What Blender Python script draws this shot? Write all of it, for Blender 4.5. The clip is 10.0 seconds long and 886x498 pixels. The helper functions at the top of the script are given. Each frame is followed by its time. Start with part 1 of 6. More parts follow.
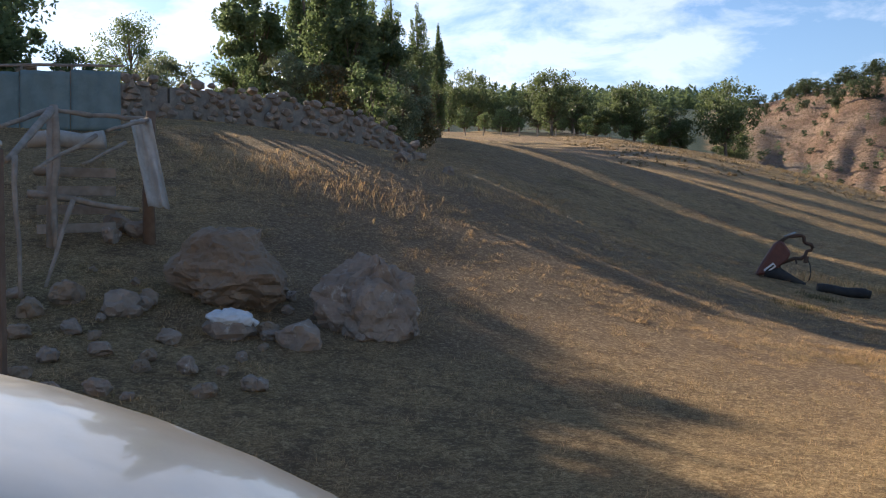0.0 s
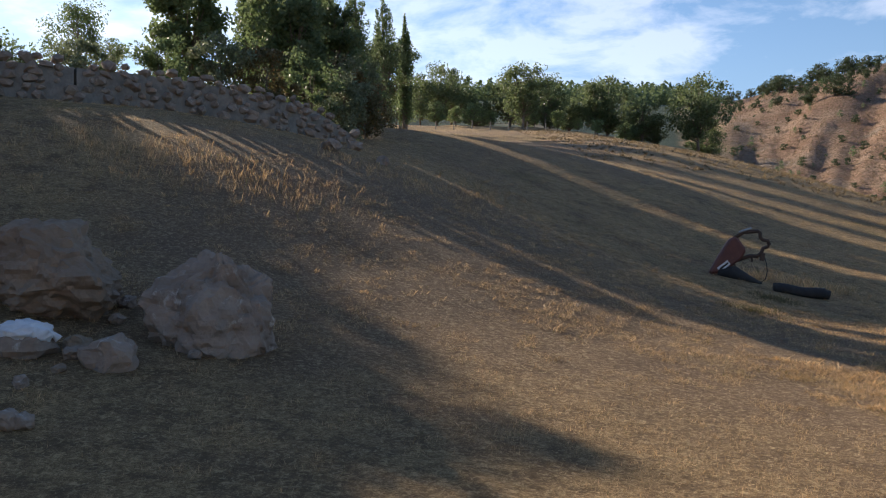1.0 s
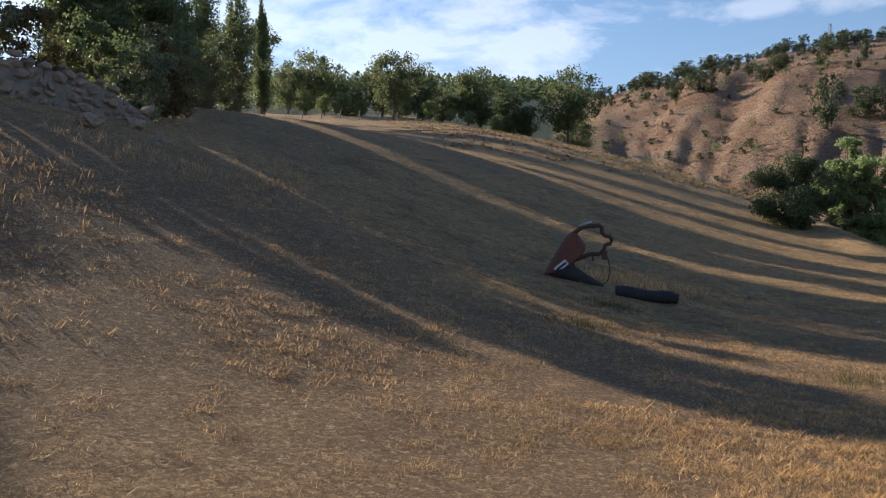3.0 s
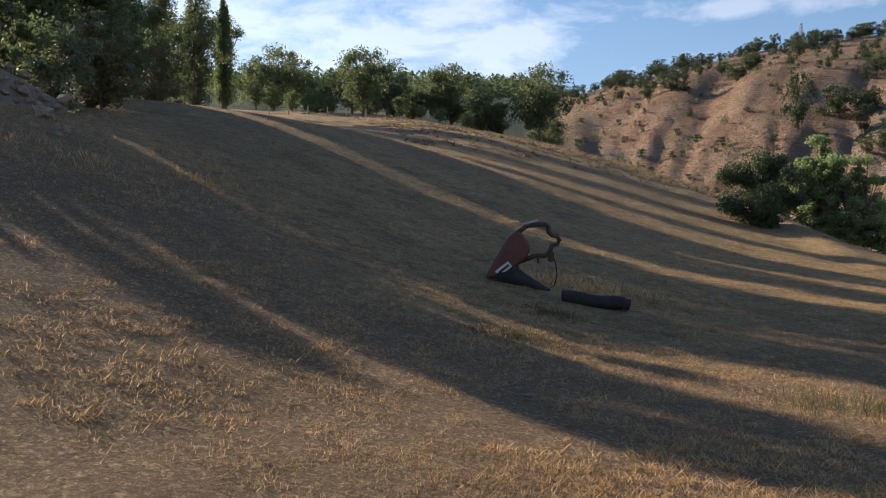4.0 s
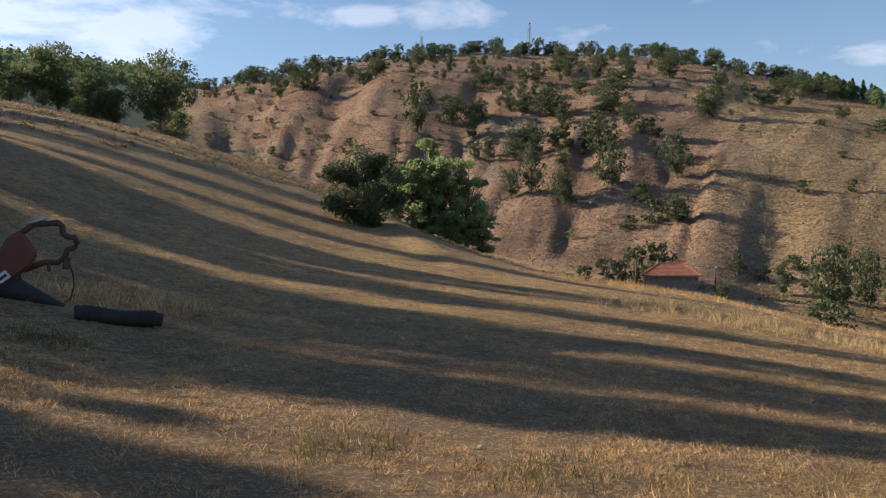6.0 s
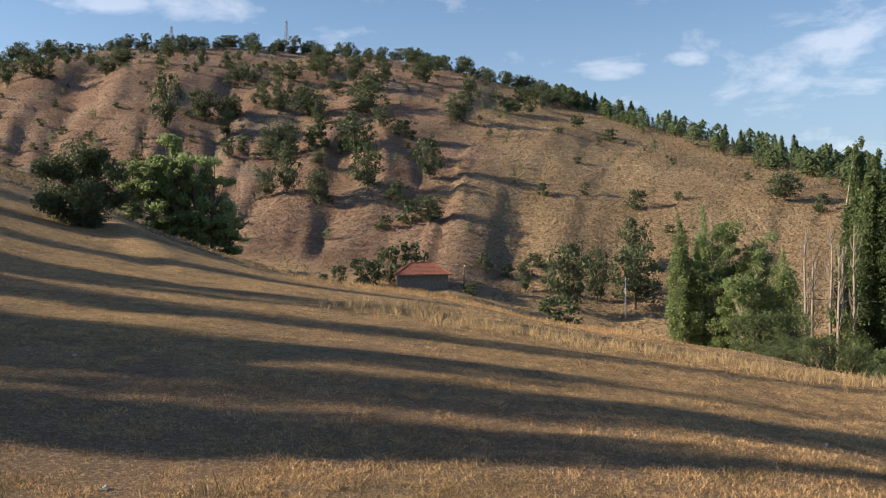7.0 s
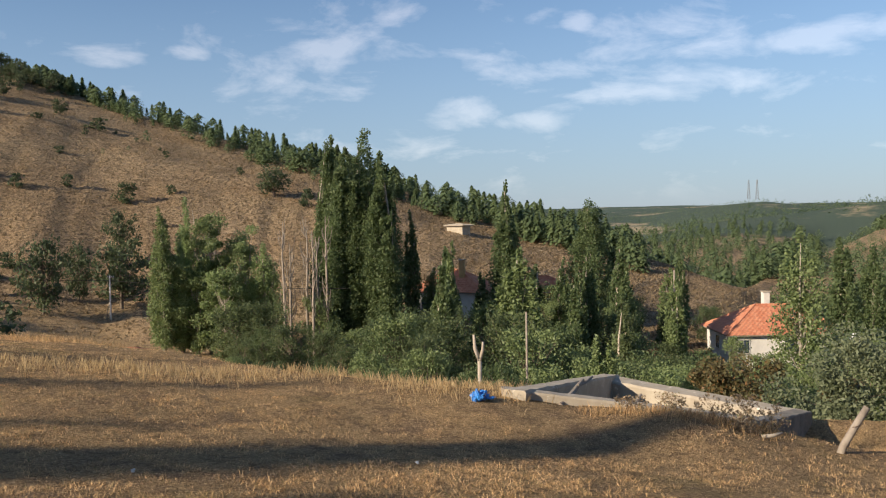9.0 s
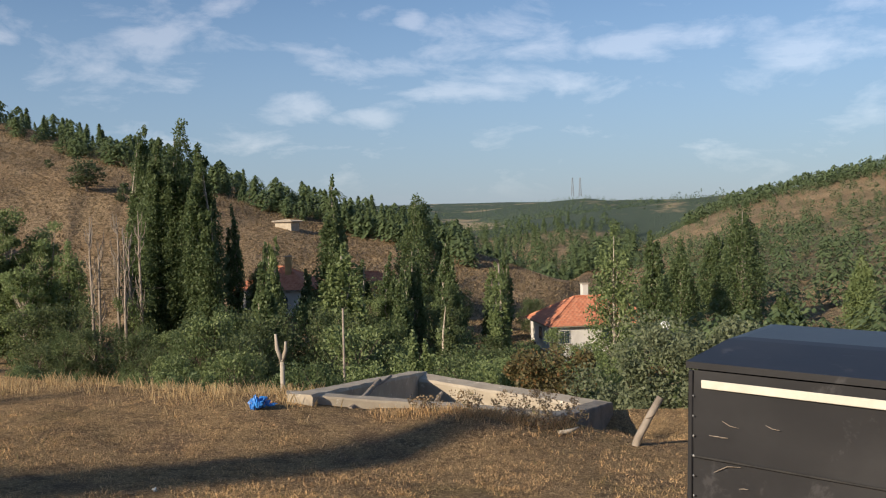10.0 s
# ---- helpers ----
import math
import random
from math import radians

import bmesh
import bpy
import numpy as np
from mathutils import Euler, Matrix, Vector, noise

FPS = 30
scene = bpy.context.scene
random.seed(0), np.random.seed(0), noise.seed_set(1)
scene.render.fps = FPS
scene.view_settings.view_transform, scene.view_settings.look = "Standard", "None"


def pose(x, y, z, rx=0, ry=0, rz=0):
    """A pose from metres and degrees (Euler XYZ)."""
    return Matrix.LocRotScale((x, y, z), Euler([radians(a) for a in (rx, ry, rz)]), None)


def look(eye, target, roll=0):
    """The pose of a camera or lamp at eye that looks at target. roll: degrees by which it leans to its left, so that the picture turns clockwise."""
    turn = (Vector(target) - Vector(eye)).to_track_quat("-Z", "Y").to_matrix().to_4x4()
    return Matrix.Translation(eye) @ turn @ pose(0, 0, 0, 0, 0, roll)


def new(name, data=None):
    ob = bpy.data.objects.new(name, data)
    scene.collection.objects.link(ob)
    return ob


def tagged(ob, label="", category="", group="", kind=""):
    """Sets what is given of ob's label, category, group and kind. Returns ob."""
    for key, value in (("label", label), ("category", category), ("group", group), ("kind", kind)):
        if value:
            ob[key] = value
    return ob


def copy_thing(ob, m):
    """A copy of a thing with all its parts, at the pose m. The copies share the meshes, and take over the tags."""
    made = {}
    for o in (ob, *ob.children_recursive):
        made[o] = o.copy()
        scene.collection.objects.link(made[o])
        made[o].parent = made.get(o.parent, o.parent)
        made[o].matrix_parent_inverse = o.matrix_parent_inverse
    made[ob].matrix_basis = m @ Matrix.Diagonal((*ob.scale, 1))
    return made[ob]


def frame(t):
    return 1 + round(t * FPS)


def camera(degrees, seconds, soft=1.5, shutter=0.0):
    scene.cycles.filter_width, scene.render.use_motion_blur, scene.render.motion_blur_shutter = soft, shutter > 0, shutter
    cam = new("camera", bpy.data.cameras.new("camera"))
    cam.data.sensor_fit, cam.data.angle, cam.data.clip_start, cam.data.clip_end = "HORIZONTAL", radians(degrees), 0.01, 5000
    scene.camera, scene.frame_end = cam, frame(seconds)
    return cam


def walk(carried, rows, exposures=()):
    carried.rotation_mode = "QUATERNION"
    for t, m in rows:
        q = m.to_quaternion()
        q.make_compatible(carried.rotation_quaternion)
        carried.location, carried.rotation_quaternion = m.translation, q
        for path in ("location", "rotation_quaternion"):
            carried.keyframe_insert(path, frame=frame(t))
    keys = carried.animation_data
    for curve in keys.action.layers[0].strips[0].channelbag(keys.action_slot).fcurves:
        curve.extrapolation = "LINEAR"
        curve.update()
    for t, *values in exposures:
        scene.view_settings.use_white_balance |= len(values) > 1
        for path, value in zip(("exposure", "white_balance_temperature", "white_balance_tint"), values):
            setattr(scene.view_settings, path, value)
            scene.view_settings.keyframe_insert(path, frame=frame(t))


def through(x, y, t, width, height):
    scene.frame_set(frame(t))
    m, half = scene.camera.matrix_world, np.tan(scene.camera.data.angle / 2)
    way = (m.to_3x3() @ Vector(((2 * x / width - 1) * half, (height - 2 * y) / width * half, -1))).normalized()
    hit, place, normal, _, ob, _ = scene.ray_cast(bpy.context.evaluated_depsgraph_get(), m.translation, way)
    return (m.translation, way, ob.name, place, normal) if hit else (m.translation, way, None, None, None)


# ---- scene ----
cam = camera(55.0, 10.0, 1.1)
PATH = [
    (0, (-0.023, -0.406, 1.602), (-0.015, 1.593, 1.608), -0.1),
    (0.5, (0.669, 0.583, 1.611), (0.686, 2.583, 1.612), 0.0),
    (1, (1.364, 1.621, 1.627), (1.424, 3.62, 1.622), 0.0),
    (1.5, (2.03, 2.653, 1.649), (2.321, 4.632, 1.638), -0.2),
    (2, (2.601, 3.702, 1.671), (2.896, 5.68, 1.652), -0.3),
    (2.5, (3.159, 4.664, 1.723), (3.479, 6.638, 1.701), -0.4),
    (4, (5.042, 7.239, 1.797), (5.432, 9.2, 1.769), -0.4),
    (4.5, (5.724, 8.007, 1.827), (6.24, 9.939, 1.794), -0.5),
    (5, (6.419, 8.575, 1.852), (7.101, 10.455, 1.816), -0.6),
    (5.2, (6.691, 8.725, 1.847), (7.444, 10.577, 1.811), -0.5),
    (6.3, (8.239, 9.022, 1.869), (9.529, 10.549, 1.828), -0.5),
    (6.5, (8.533, 9.033, 1.872), (9.898, 10.495, 1.831), -0.6),
    (7, (9.32, 8.923, 1.877), (10.879, 10.174, 1.833), -0.5),
    (7.5, (10.205, 8.71, 1.855), (11.922, 9.736, 1.805), -0.7),
    (8, (11.104, 8.348, 1.797), (12.955, 9.104, 1.741), -0.8),
    (8.5, (12.037, 7.892, 1.73), (13.976, 8.379, 1.667), -0.9),
    (9, (12.821, 7.351, 1.672), (14.808, 7.574, 1.601), -1.0),
    (9.5, (13.606, 6.834, 1.602), (15.605, 6.837, 1.522), -1.2),
    (10, (14.454, 6.358, 1.457), (16.445, 6.196, 1.371), -1.1),
]
walk(cam, [(t, look(eye, target, roll)) for t, eye, target, roll in PATH], [(0, 0.97, 6650, 10), (1.2, 0.74, 6500, 10), (3, 0.74, 6600, 10), (6, 0.76, 6850, 10), (8, 0.72, 6900, 10), (10, 0.28, 6650, 10)])

# ---- daylight ----
SUN_AZ, SUN_EL = radians(-39), radians(23)          # clockwise from +y, above the horizon
sun_way = Vector((math.sin(SUN_AZ) * math.cos(SUN_EL), math.cos(SUN_AZ) * math.cos(SUN_EL), math.sin(SUN_EL)))
sun = new("sun", bpy.data.lights.new("sun", "SUN"))
sun.data.energy, sun.data.angle, sun.data.color = 5.0, radians(0.53), (1.0, 0.85, 0.66)
sun.matrix_world = look(sun_way * 100, (0, 0, 0))

world = bpy.data.worlds.new("sky")
scene.world = world
world.use_nodes = True
wn, wl = world.node_tree.nodes, world.node_tree.links
wn.clear()


def wnode(kind, **inputs):
    n = wn.new(kind)
    for k, v in inputs.items():
        n.inputs[k].default_value = v
    return n


def wmath(op, a, b):
    n = wn.new("ShaderNodeMath")
    n.operation = op
    for i, s in enumerate((a, b, -0.25)[: 3 if op == "MULTIPLY_ADD" else 2]):
        if isinstance(s, (int, float)):
            n.inputs[i].default_value = s
        else:
            wl.new(s, n.inputs[i])
    return n.outputs[0]


sky = wn.new("ShaderNodeTexSky")
sky.sky_type, sky.sun_disc = "NISHITA", False
sky.sun_elevation, sky.sun_rotation = SUN_EL, SUN_AZ % (2 * math.pi)
sky.altitude, sky.air_density, sky.dust_density, sky.ozone_density = 900, 1.0, 0.5, 3.4
coord = wn.new("ShaderNodeTexCoord")
sep = wn.new("ShaderNodeSeparateXYZ")
wl.new(coord.outputs["Generated"], sep.inputs[0])
comb = wn.new("ShaderNodeVectorMath")
comb.operation = "MULTIPLY"
comb.inputs[1].default_value = (1.0, 1.0, 2.6)
wl.new(coord.outputs["Generated"], comb.inputs[0])
cloud = wnode("ShaderNodeTexNoise", Scale=9.0, Detail=14.0, Roughness=0.6, Distortion=0.3)
wl.new(comb.outputs[0], cloud.inputs["Vector"])
bank = wn.new("ShaderNodeVectorMath")          # a thick bank of cloud stands up-valley
bank.operation = "DOT_PRODUCT"
bank.inputs[1].default_value = (math.sin(radians(-2)) * 0.97, math.cos(radians(-2)) * 0.97, 0.24)
wl.new(coord.outputs["Generated"], bank.inputs[0])
near_bank = wn.new("ShaderNodeMapRange")
near_bank.interpolation_type = "SMOOTHSTEP"
near_bank.inputs[1].default_value, near_bank.inputs[2].default_value = 0.90, 0.995
near_bank.inputs[4].default_value = 0.30
wl.new(bank.outputs["Value"], near_bank.inputs[0])
# fair-weather clouds: bearing, height, half width and half height in degrees, thickness
PUFFS = ((16.2, 13.2, 2.0, 1.0, 0.9), (30.3, 14.2, 2.4, 0.9, 0.9), (36.6, 14.3, 4.2, 1.3, 1.0), (62.4, 10.3, 3.2, 0.9, 0.8), (67.1, 10.7, 2.0, 0.7, 0.7), (76.2, 11.6, 3.0, 1.1, 0.85), (80.8, 13.7, 2.2, 1.4, 0.85), (92.8, 12.7, 1.3, 0.8, 1.0), (85.5, 7.2, 3.4, 1.6, 0.9), (89.3, 6.3, 3.4, 0.9, 0.9), (90.5, 9.1, 5.5, 1.3, 0.9), (98, 8.4, 7.0, 1.5, 1.0), (105.5, 8.0, 6.0, 1.2, 1.0), (104.5, 10.4, 6.5, 1.1, 0.8), (112.5, 11.0, 6.0, 1.3, 0.9), (119, 9.8, 5.5, 1.8, 1.0), (124, 13.0, 7.0, 2.5, 1.0), (83.0, 4.6, 9.0, 1.4, 0.55), (108.5, 5.0, 7.0, 0.7, 0.5))
azimuth = wmath("MULTIPLY", wmath("ARCTAN2", sep.outputs[0], sep.outputs[1]), 180 / math.pi)
rise = wmath("MULTIPLY", wmath("ARCSINE", sep.outputs[2], 0.0), 180 / math.pi)
heap = 0.0
for pa, pe, pw, ph, thick in PUFFS:
    du = wmath("POWER", wmath("DIVIDE", wmath("SUBTRACT", azimuth, pa), pw), 2.0)
    dv = wmath("POWER", wmath("DIVIDE", wmath("SUBTRACT", rise, pe), ph), 2.0)
    heap = wmath("MAXIMUM", heap, wmath("SUBTRACT", thick, wmath("ADD", du, dv)))
ramp = wn.new("ShaderNodeValToRGB")
ramp.color_ramp.elements[0].position, ramp.color_ramp.elements[1].position = 0.57, 0.86
wl.new(wmath("ADD", wmath("ADD", wmath("MULTIPLY_ADD", cloud.outputs["Fac"], 1.5), wmath("MULTIPLY", heap, 0.30)), near_bank.outputs[0]), ramp.inputs[0])
fade = wn.new("ShaderNodeMapRange")
fade.inputs[1].default_value, fade.inputs[2].default_value = 0.01, 0.06
wl.new(sep.outputs[2], fade.inputs[0])
cover = wmath("MULTIPLY", wmath("MULTIPLY", ramp.outputs[0], fade.outputs[0]), 0.7)
veil = wn.new("ShaderNodeMapRange")            # pale blue haze low in the sky
veil.interpolation_type = "SMOOTHSTEP"
veil.inputs[1].default_value, veil.inputs[2].default_value = -0.02, 0.30
veil.inputs[3].default_value, veil.inputs[4].default_value = 0.75, 0.0
wl.new(sep.outputs[2], veil.inputs[0])
hazy = wn.new("ShaderNodeMixRGB")
hazy.inputs[2].default_value = (2.3, 3.1, 4.4, 1)
wl.new(veil.outputs[0], hazy.inputs[0])
wl.new(sky.outputs[0], hazy.inputs[1])
lit = wn.new("ShaderNodeMixRGB")
lit.blend_type = "ADD"
lit.inputs[2].default_value = (3.6, 3.0, 2.5, 1)
wl.new(wmath("ADD", wmath("MULTIPLY", near_bank.outputs[0], 3.0), 0.75), lit.inputs[0])
lit.use_clamp = False
wl.new(hazy.outputs[0], lit.inputs[1])
mixed = wn.new("ShaderNodeMixRGB")
wl.new(cover, mixed.inputs[0])
wl.new(hazy.outputs[0], mixed.inputs[1])
wl.new(lit.outputs[0], mixed.inputs[2])
back = wnode("ShaderNodeBackground", Strength=0.095)
wl.new(mixed.outputs[0], back.inputs[0])
wout = wn.new("ShaderNodeOutputWorld")
wl.new(back.outputs[0], wout.inputs[0])


# ---- materials ----
class Nodes:
    """Short hand for one node material."""

    def __init__(self, name):
        self.mat = bpy.data.materials.new(name)
        self.mat.use_nodes = True
        self.n, self.l = self.mat.node_tree.nodes, self.mat.node_tree.links
        self.bsdf = self.n["Principled BSDF"]
        self.place = self.n.new("ShaderNodeNewGeometry").outputs["Position"]
        self.local = self.n.new("ShaderNodeTexCoord").outputs["Object"]

    def plug(self, value, socket):
        if isinstance(value, bpy.types.NodeSocket):
            self.l.new(value, socket)
        elif value is not None:
            socket.default_value = value

    def noise(self, scale, detail=4.0, rough=0.55, at=None, distort=0.0):
        n = self.n.new("ShaderNodeTexNoise")
        n.inputs["Scale"].default_value, n.inputs["Detail"].default_value = scale, detail
        n.inputs["Roughness"].default_value, n.inputs["Distortion"].default_value = rough, distort
        self.plug(at or self.place, n.inputs["Vector"])
        return n.outputs["Fac"]

    def cells(self, scale, at=None, out="Distance", feature="F1"):
        n = self.n.new("ShaderNodeTexVoronoi")
        n.feature = feature
        n.inputs["Scale"].default_value = scale
        self.plug(at or self.place, n.inputs["Vector"])
        return n.outputs[out]

    def stretch(self, sx, sy, sz, at=None):
        n = self.n.new("ShaderNodeMapping")
        n.inputs["Scale"].default_value = (sx, sy, sz)
        self.plug(at or self.place, n.inputs["Vector"])
        return n.outputs[0]

    def step(self, value, low, high):
        n = self.n.new("ShaderNodeMapRange")
        n.interpolation_type = "SMOOTHSTEP"
        n.inputs[1].default_value, n.inputs[2].default_value = low, high
        self.plug(value, n.inputs[0])
        return n.outputs[0]

    def mix(self, fac, a, b, how="MIX"):
        n = self.n.new("ShaderNodeMixRGB")
        n.blend_type = how
        for v, s in zip((fac, a, b), n.inputs):
            self.plug((*v, 1) if isinstance(v, tuple) and len(v) == 3 else v, s)
        return n.outputs[0]

    def math(self, op, a, b=0.0):
        n = self.n.new("ShaderNodeMath")
        n.operation = op
        self.plug(a, n.inputs[0]), self.plug(b, n.inputs[1])
        return n.outputs[0]

    def attr(self, name):
        n = self.n.new("ShaderNodeAttribute")
        n.attribute_name = name
        return n.outputs["Fac"]

    def island(self):
        return self.n.new("ShaderNodeNewGeometry").outputs["Random Per Island"]

    def each(self):
        return self.n.new("ShaderNodeObjectInfo").outputs["Random"]

    def bump(self, height, strength, distance):
        n = self.n.new("ShaderNodeBump")
        n.inputs["Strength"].default_value, n.inputs["Distance"].default_value = strength, distance
        self.plug(height, n.inputs["Height"])
        return n.outputs[0]

    def done(self, color, rough=0.8, metal=0.0, normal=None, spec=None):
        self.plug((*color, 1) if isinstance(color, tuple) and len(color) == 3 else color, self.bsdf.inputs["Base Color"])
        self.plug(rough, self.bsdf.inputs["Roughness"])
        self.plug(metal, self.bsdf.inputs["Metallic"])
        self.plug(normal, self.bsdf.inputs["Normal"])
        self.plug(spec, self.bsdf.inputs["Specular IOR Level"])
        return self.mat


def surface(name, a, b, scale=3.0, rough=0.8, metal=0.0, bump=0.3, depth=0.01, fine=40.0, c=None, local=False):
    """Two colours mixed by noise at two scales, with a fine relief; c: worn spots."""
    s = Nodes(name)
    at = s.local if local else s.place
    col = s.mix(s.step(s.noise(scale, 5, 0.6, at), 0.35, 0.65), a, b)
    col = s.mix(s.math("MULTIPLY", s.noise(fine, 3, 0.6, at), 0.35), col, tuple(v * 0.55 for v in a))
    if c:
        col = s.mix(s.step(s.noise(scale * 2.3, 6, 0.7, at, 0.4), 0.58, 0.68), col, c)
    return s.done(col, rough, metal, s.bump(s.noise(fine, 5, 0.65, at), bump, depth))


def leaf_material(name, dark, light, dry=None, through=0.35):
    s = Nodes(name)
    r = s.island()
    col = s.mix(r, dark, light)
    col = s.mix(s.step(s.noise(0.7, 2), 0.4, 0.7), col, s.mix(0.5, col, dark))
    if dry:
        col = s.mix(s.step(r, 0.86, 0.93), col, dry)
    s.done(col, 0.55, 0.0, None, 0.35)
    t = s.n.new("ShaderNodeBsdfTranslucent")
    s.l.new(s.mix(0.5, col, light), t.inputs[0])
    m = s.n.new("ShaderNodeMixShader")
    m.inputs[0].default_value = through
    s.l.new(s.bsdf.outputs[0], m.inputs[1])
    s.l.new(t.outputs[0], m.inputs[2])
    s.l.new(m.outputs[0], s.n["Material Output"].inputs[0])
    return s.mat


def meadow_grass(name):
    """Dry grass, golden, with earthy and faintly green patches that follow those of the ground."""
    s = Nodes(name)
    r = s.island()
    col = s.mix(r, (0.52, 0.32, 0.145), (0.92, 0.645, 0.36))
    col = s.mix(s.step(r, 0.86, 0.93), col, (0.20, 0.18, 0.07))
    col = s.mix(s.math("MULTIPLY", s.step(s.noise(0.55, 6, 0.65), 0.48, 0.70), 0.5), col, (0.34, 0.22, 0.12))
    col = s.mix(s.math("MULTIPLY", s.step(s.noise(2.6, 6, 0.75), 0.49, 0.62), 0.72), col, (0.24, 0.155, 0.08))
    col = s.mix(s.math("MULTIPLY", s.step(s.noise(0.23, 5, 0.6), 0.57, 0.70), 0.4), col, (0.26, 0.22, 0.085))
    s.done(col, 0.6, 0.0, None, 0.3)
    t = s.n.new("ShaderNodeBsdfTranslucent")
    s.l.new(col, t.inputs[0])
    m = s.n.new("ShaderNodeMixShader")
    m.inputs[0].default_value = 0.3
    s.l.new(s.bsdf.outputs[0], m.inputs[1])
    s.l.new(t.outputs[0], m.inputs[2])
    s.l.new(m.outputs[0], s.n["Material Output"].inputs[0])
    return s.mat


def ground_material():
    s = Nodes("dry_ground")
    hill, red, wood, bare = (s.attr(k) for k in ("hill", "red", "wood", "bare"))
    # mown dry meadow: straw, trodden earth and a little green
    straw = s.mix(s.noise(9.0, 6, 0.7), (0.52, 0.34, 0.165), (0.72, 0.51, 0.28))
    earth = s.mix(s.noise(5.0, 6, 0.7), (0.24, 0.16, 0.11), (0.36, 0.255, 0.175))
    fibre = s.noise(1.0, 7, 0.75, s.stretch(30, 30, 30), 1.2)
    meadow = s.mix(s.step(s.noise(0.55, 6, 0.65), 0.46, 0.74), straw, earth)
    meadow = s.mix(s.step(fibre, 0.44, 0.60), s.mix(0.55, meadow, (0.12, 0.085, 0.05)), meadow)
    meadow = s.mix(s.math("MULTIPLY", s.step(s.noise(2.6, 6, 0.75), 0.48, 0.62), 0.75), meadow, (0.20, 0.14, 0.085))
    meadow = s.mix(s.math("MULTIPLY", s.step(s.noise(0.23, 5, 0.6), 0.55, 0.72), 0.45), meadow, (0.17, 0.16, 0.06))
    meadow = s.mix(s.math("MULTIPLY", bare, 0.75), meadow, earth)
    litter = s.noise(1.0, 5, 0.8, s.stretch(15, 15, 15), 0.8)
    meadow = s.mix(s.math("MULTIPLY", s.step(litter, 0.50, 0.57), 0.5), meadow, (0.15, 0.10, 0.055))
    meadow = s.mix(s.math("MULTIPLY", s.step(litter, 0.46, 0.38), 0.6), meadow, (0.80, 0.60, 0.34))
    # the slope across the valley: bleached grass over red soil, tussocks and sheep tracks
    soil = s.mix(s.step(s.noise(0.035, 6, 0.65), 0.38, 0.62), (0.40, 0.285, 0.175), (0.50, 0.37, 0.23))
    rust = s.mix(s.step(s.noise(0.06, 6, 0.7), 0.4, 0.6), (0.33, 0.205, 0.15), (0.43, 0.295, 0.22))
    grey = s.mix(s.noise(0.3, 5, 0.6), (0.24, 0.21, 0.185), (0.33, 0.29, 0.25))
    slope = s.mix(s.step(s.math("ADD", red, s.math("MULTIPLY", s.math("SUBTRACT", s.noise(0.03, 5, 0.6), 0.5), 1.3)), 0.3, 0.75), soil, rust)
    slope = s.mix(s.math("MULTIPLY", s.step(s.noise(0.022, 4, 0.6), 0.52, 0.62), s.math("ADD", s.math("MULTIPLY", red, 0.7), 0.1)), slope, grey)
    tuft = s.step(s.noise(1.5, 5, 0.75), 0.49, 0.56)
    slope = s.mix(s.math("MULTIPLY", tuft, 0.75), slope, (0.17, 0.128, 0.078))
    tracks = s.n.new("ShaderNodeTexWave")
    tracks.bands_direction = "Z"
    tracks.inputs["Scale"].default_value, tracks.inputs["Distortion"].default_value = 0.22, 9.0
    tracks.inputs["Detail"].default_value, tracks.inputs["Detail Scale"].default_value = 4.0, 0.35
    s.l.new(s.place, tracks.inputs["Vector"])
    slope = s.mix(s.math("MULTIPLY", s.step(tracks.outputs["Fac"], 0.45, 0.9), 0.16), slope, (0.20, 0.145, 0.08))
    scrub = s.mix(s.noise(0.05, 5, 0.7), (0.08, 0.10, 0.07), (0.17, 0.18, 0.12))
    slope = s.mix(s.math("MULTIPLY", wood, s.step(s.noise(0.045, 8, 0.78), 0.41, 0.55)), slope, scrub)
    # wooded far hills: forest green with the blue of distance haze put into it
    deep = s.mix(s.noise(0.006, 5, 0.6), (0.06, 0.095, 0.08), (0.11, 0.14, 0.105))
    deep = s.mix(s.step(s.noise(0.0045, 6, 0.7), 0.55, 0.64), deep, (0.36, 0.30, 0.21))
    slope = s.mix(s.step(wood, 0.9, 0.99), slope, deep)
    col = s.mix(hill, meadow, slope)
    relief = s.math("ADD", s.math("MULTIPLY", fibre, 0.6), s.noise(14.0, 5, 0.7))
    near = s.bump(s.math("ADD", relief, litter), 1.0, 0.09)
    far = s.n.new("ShaderNodeBump")
    far.inputs["Strength"].default_value, far.inputs["Distance"].default_value = 1.0, 2.0
    s.l.new(s.math("ADD", s.noise(0.6, 6, 0.7), s.math("MULTIPLY", tracks.outputs["Fac"], 0.12)), far.inputs["Height"])
    s.l.new(near, far.inputs["Normal"])
    both = s.n.new("ShaderNodeMix")
    both.data_type = "VECTOR"
    s.l.new(hill, both.inputs[0]), s.l.new(near, both.inputs[4]), s.l.new(far.outputs[0], both.inputs[5])
    return s.done(col, 0.95, 0.0, both.outputs[1], 0.1)


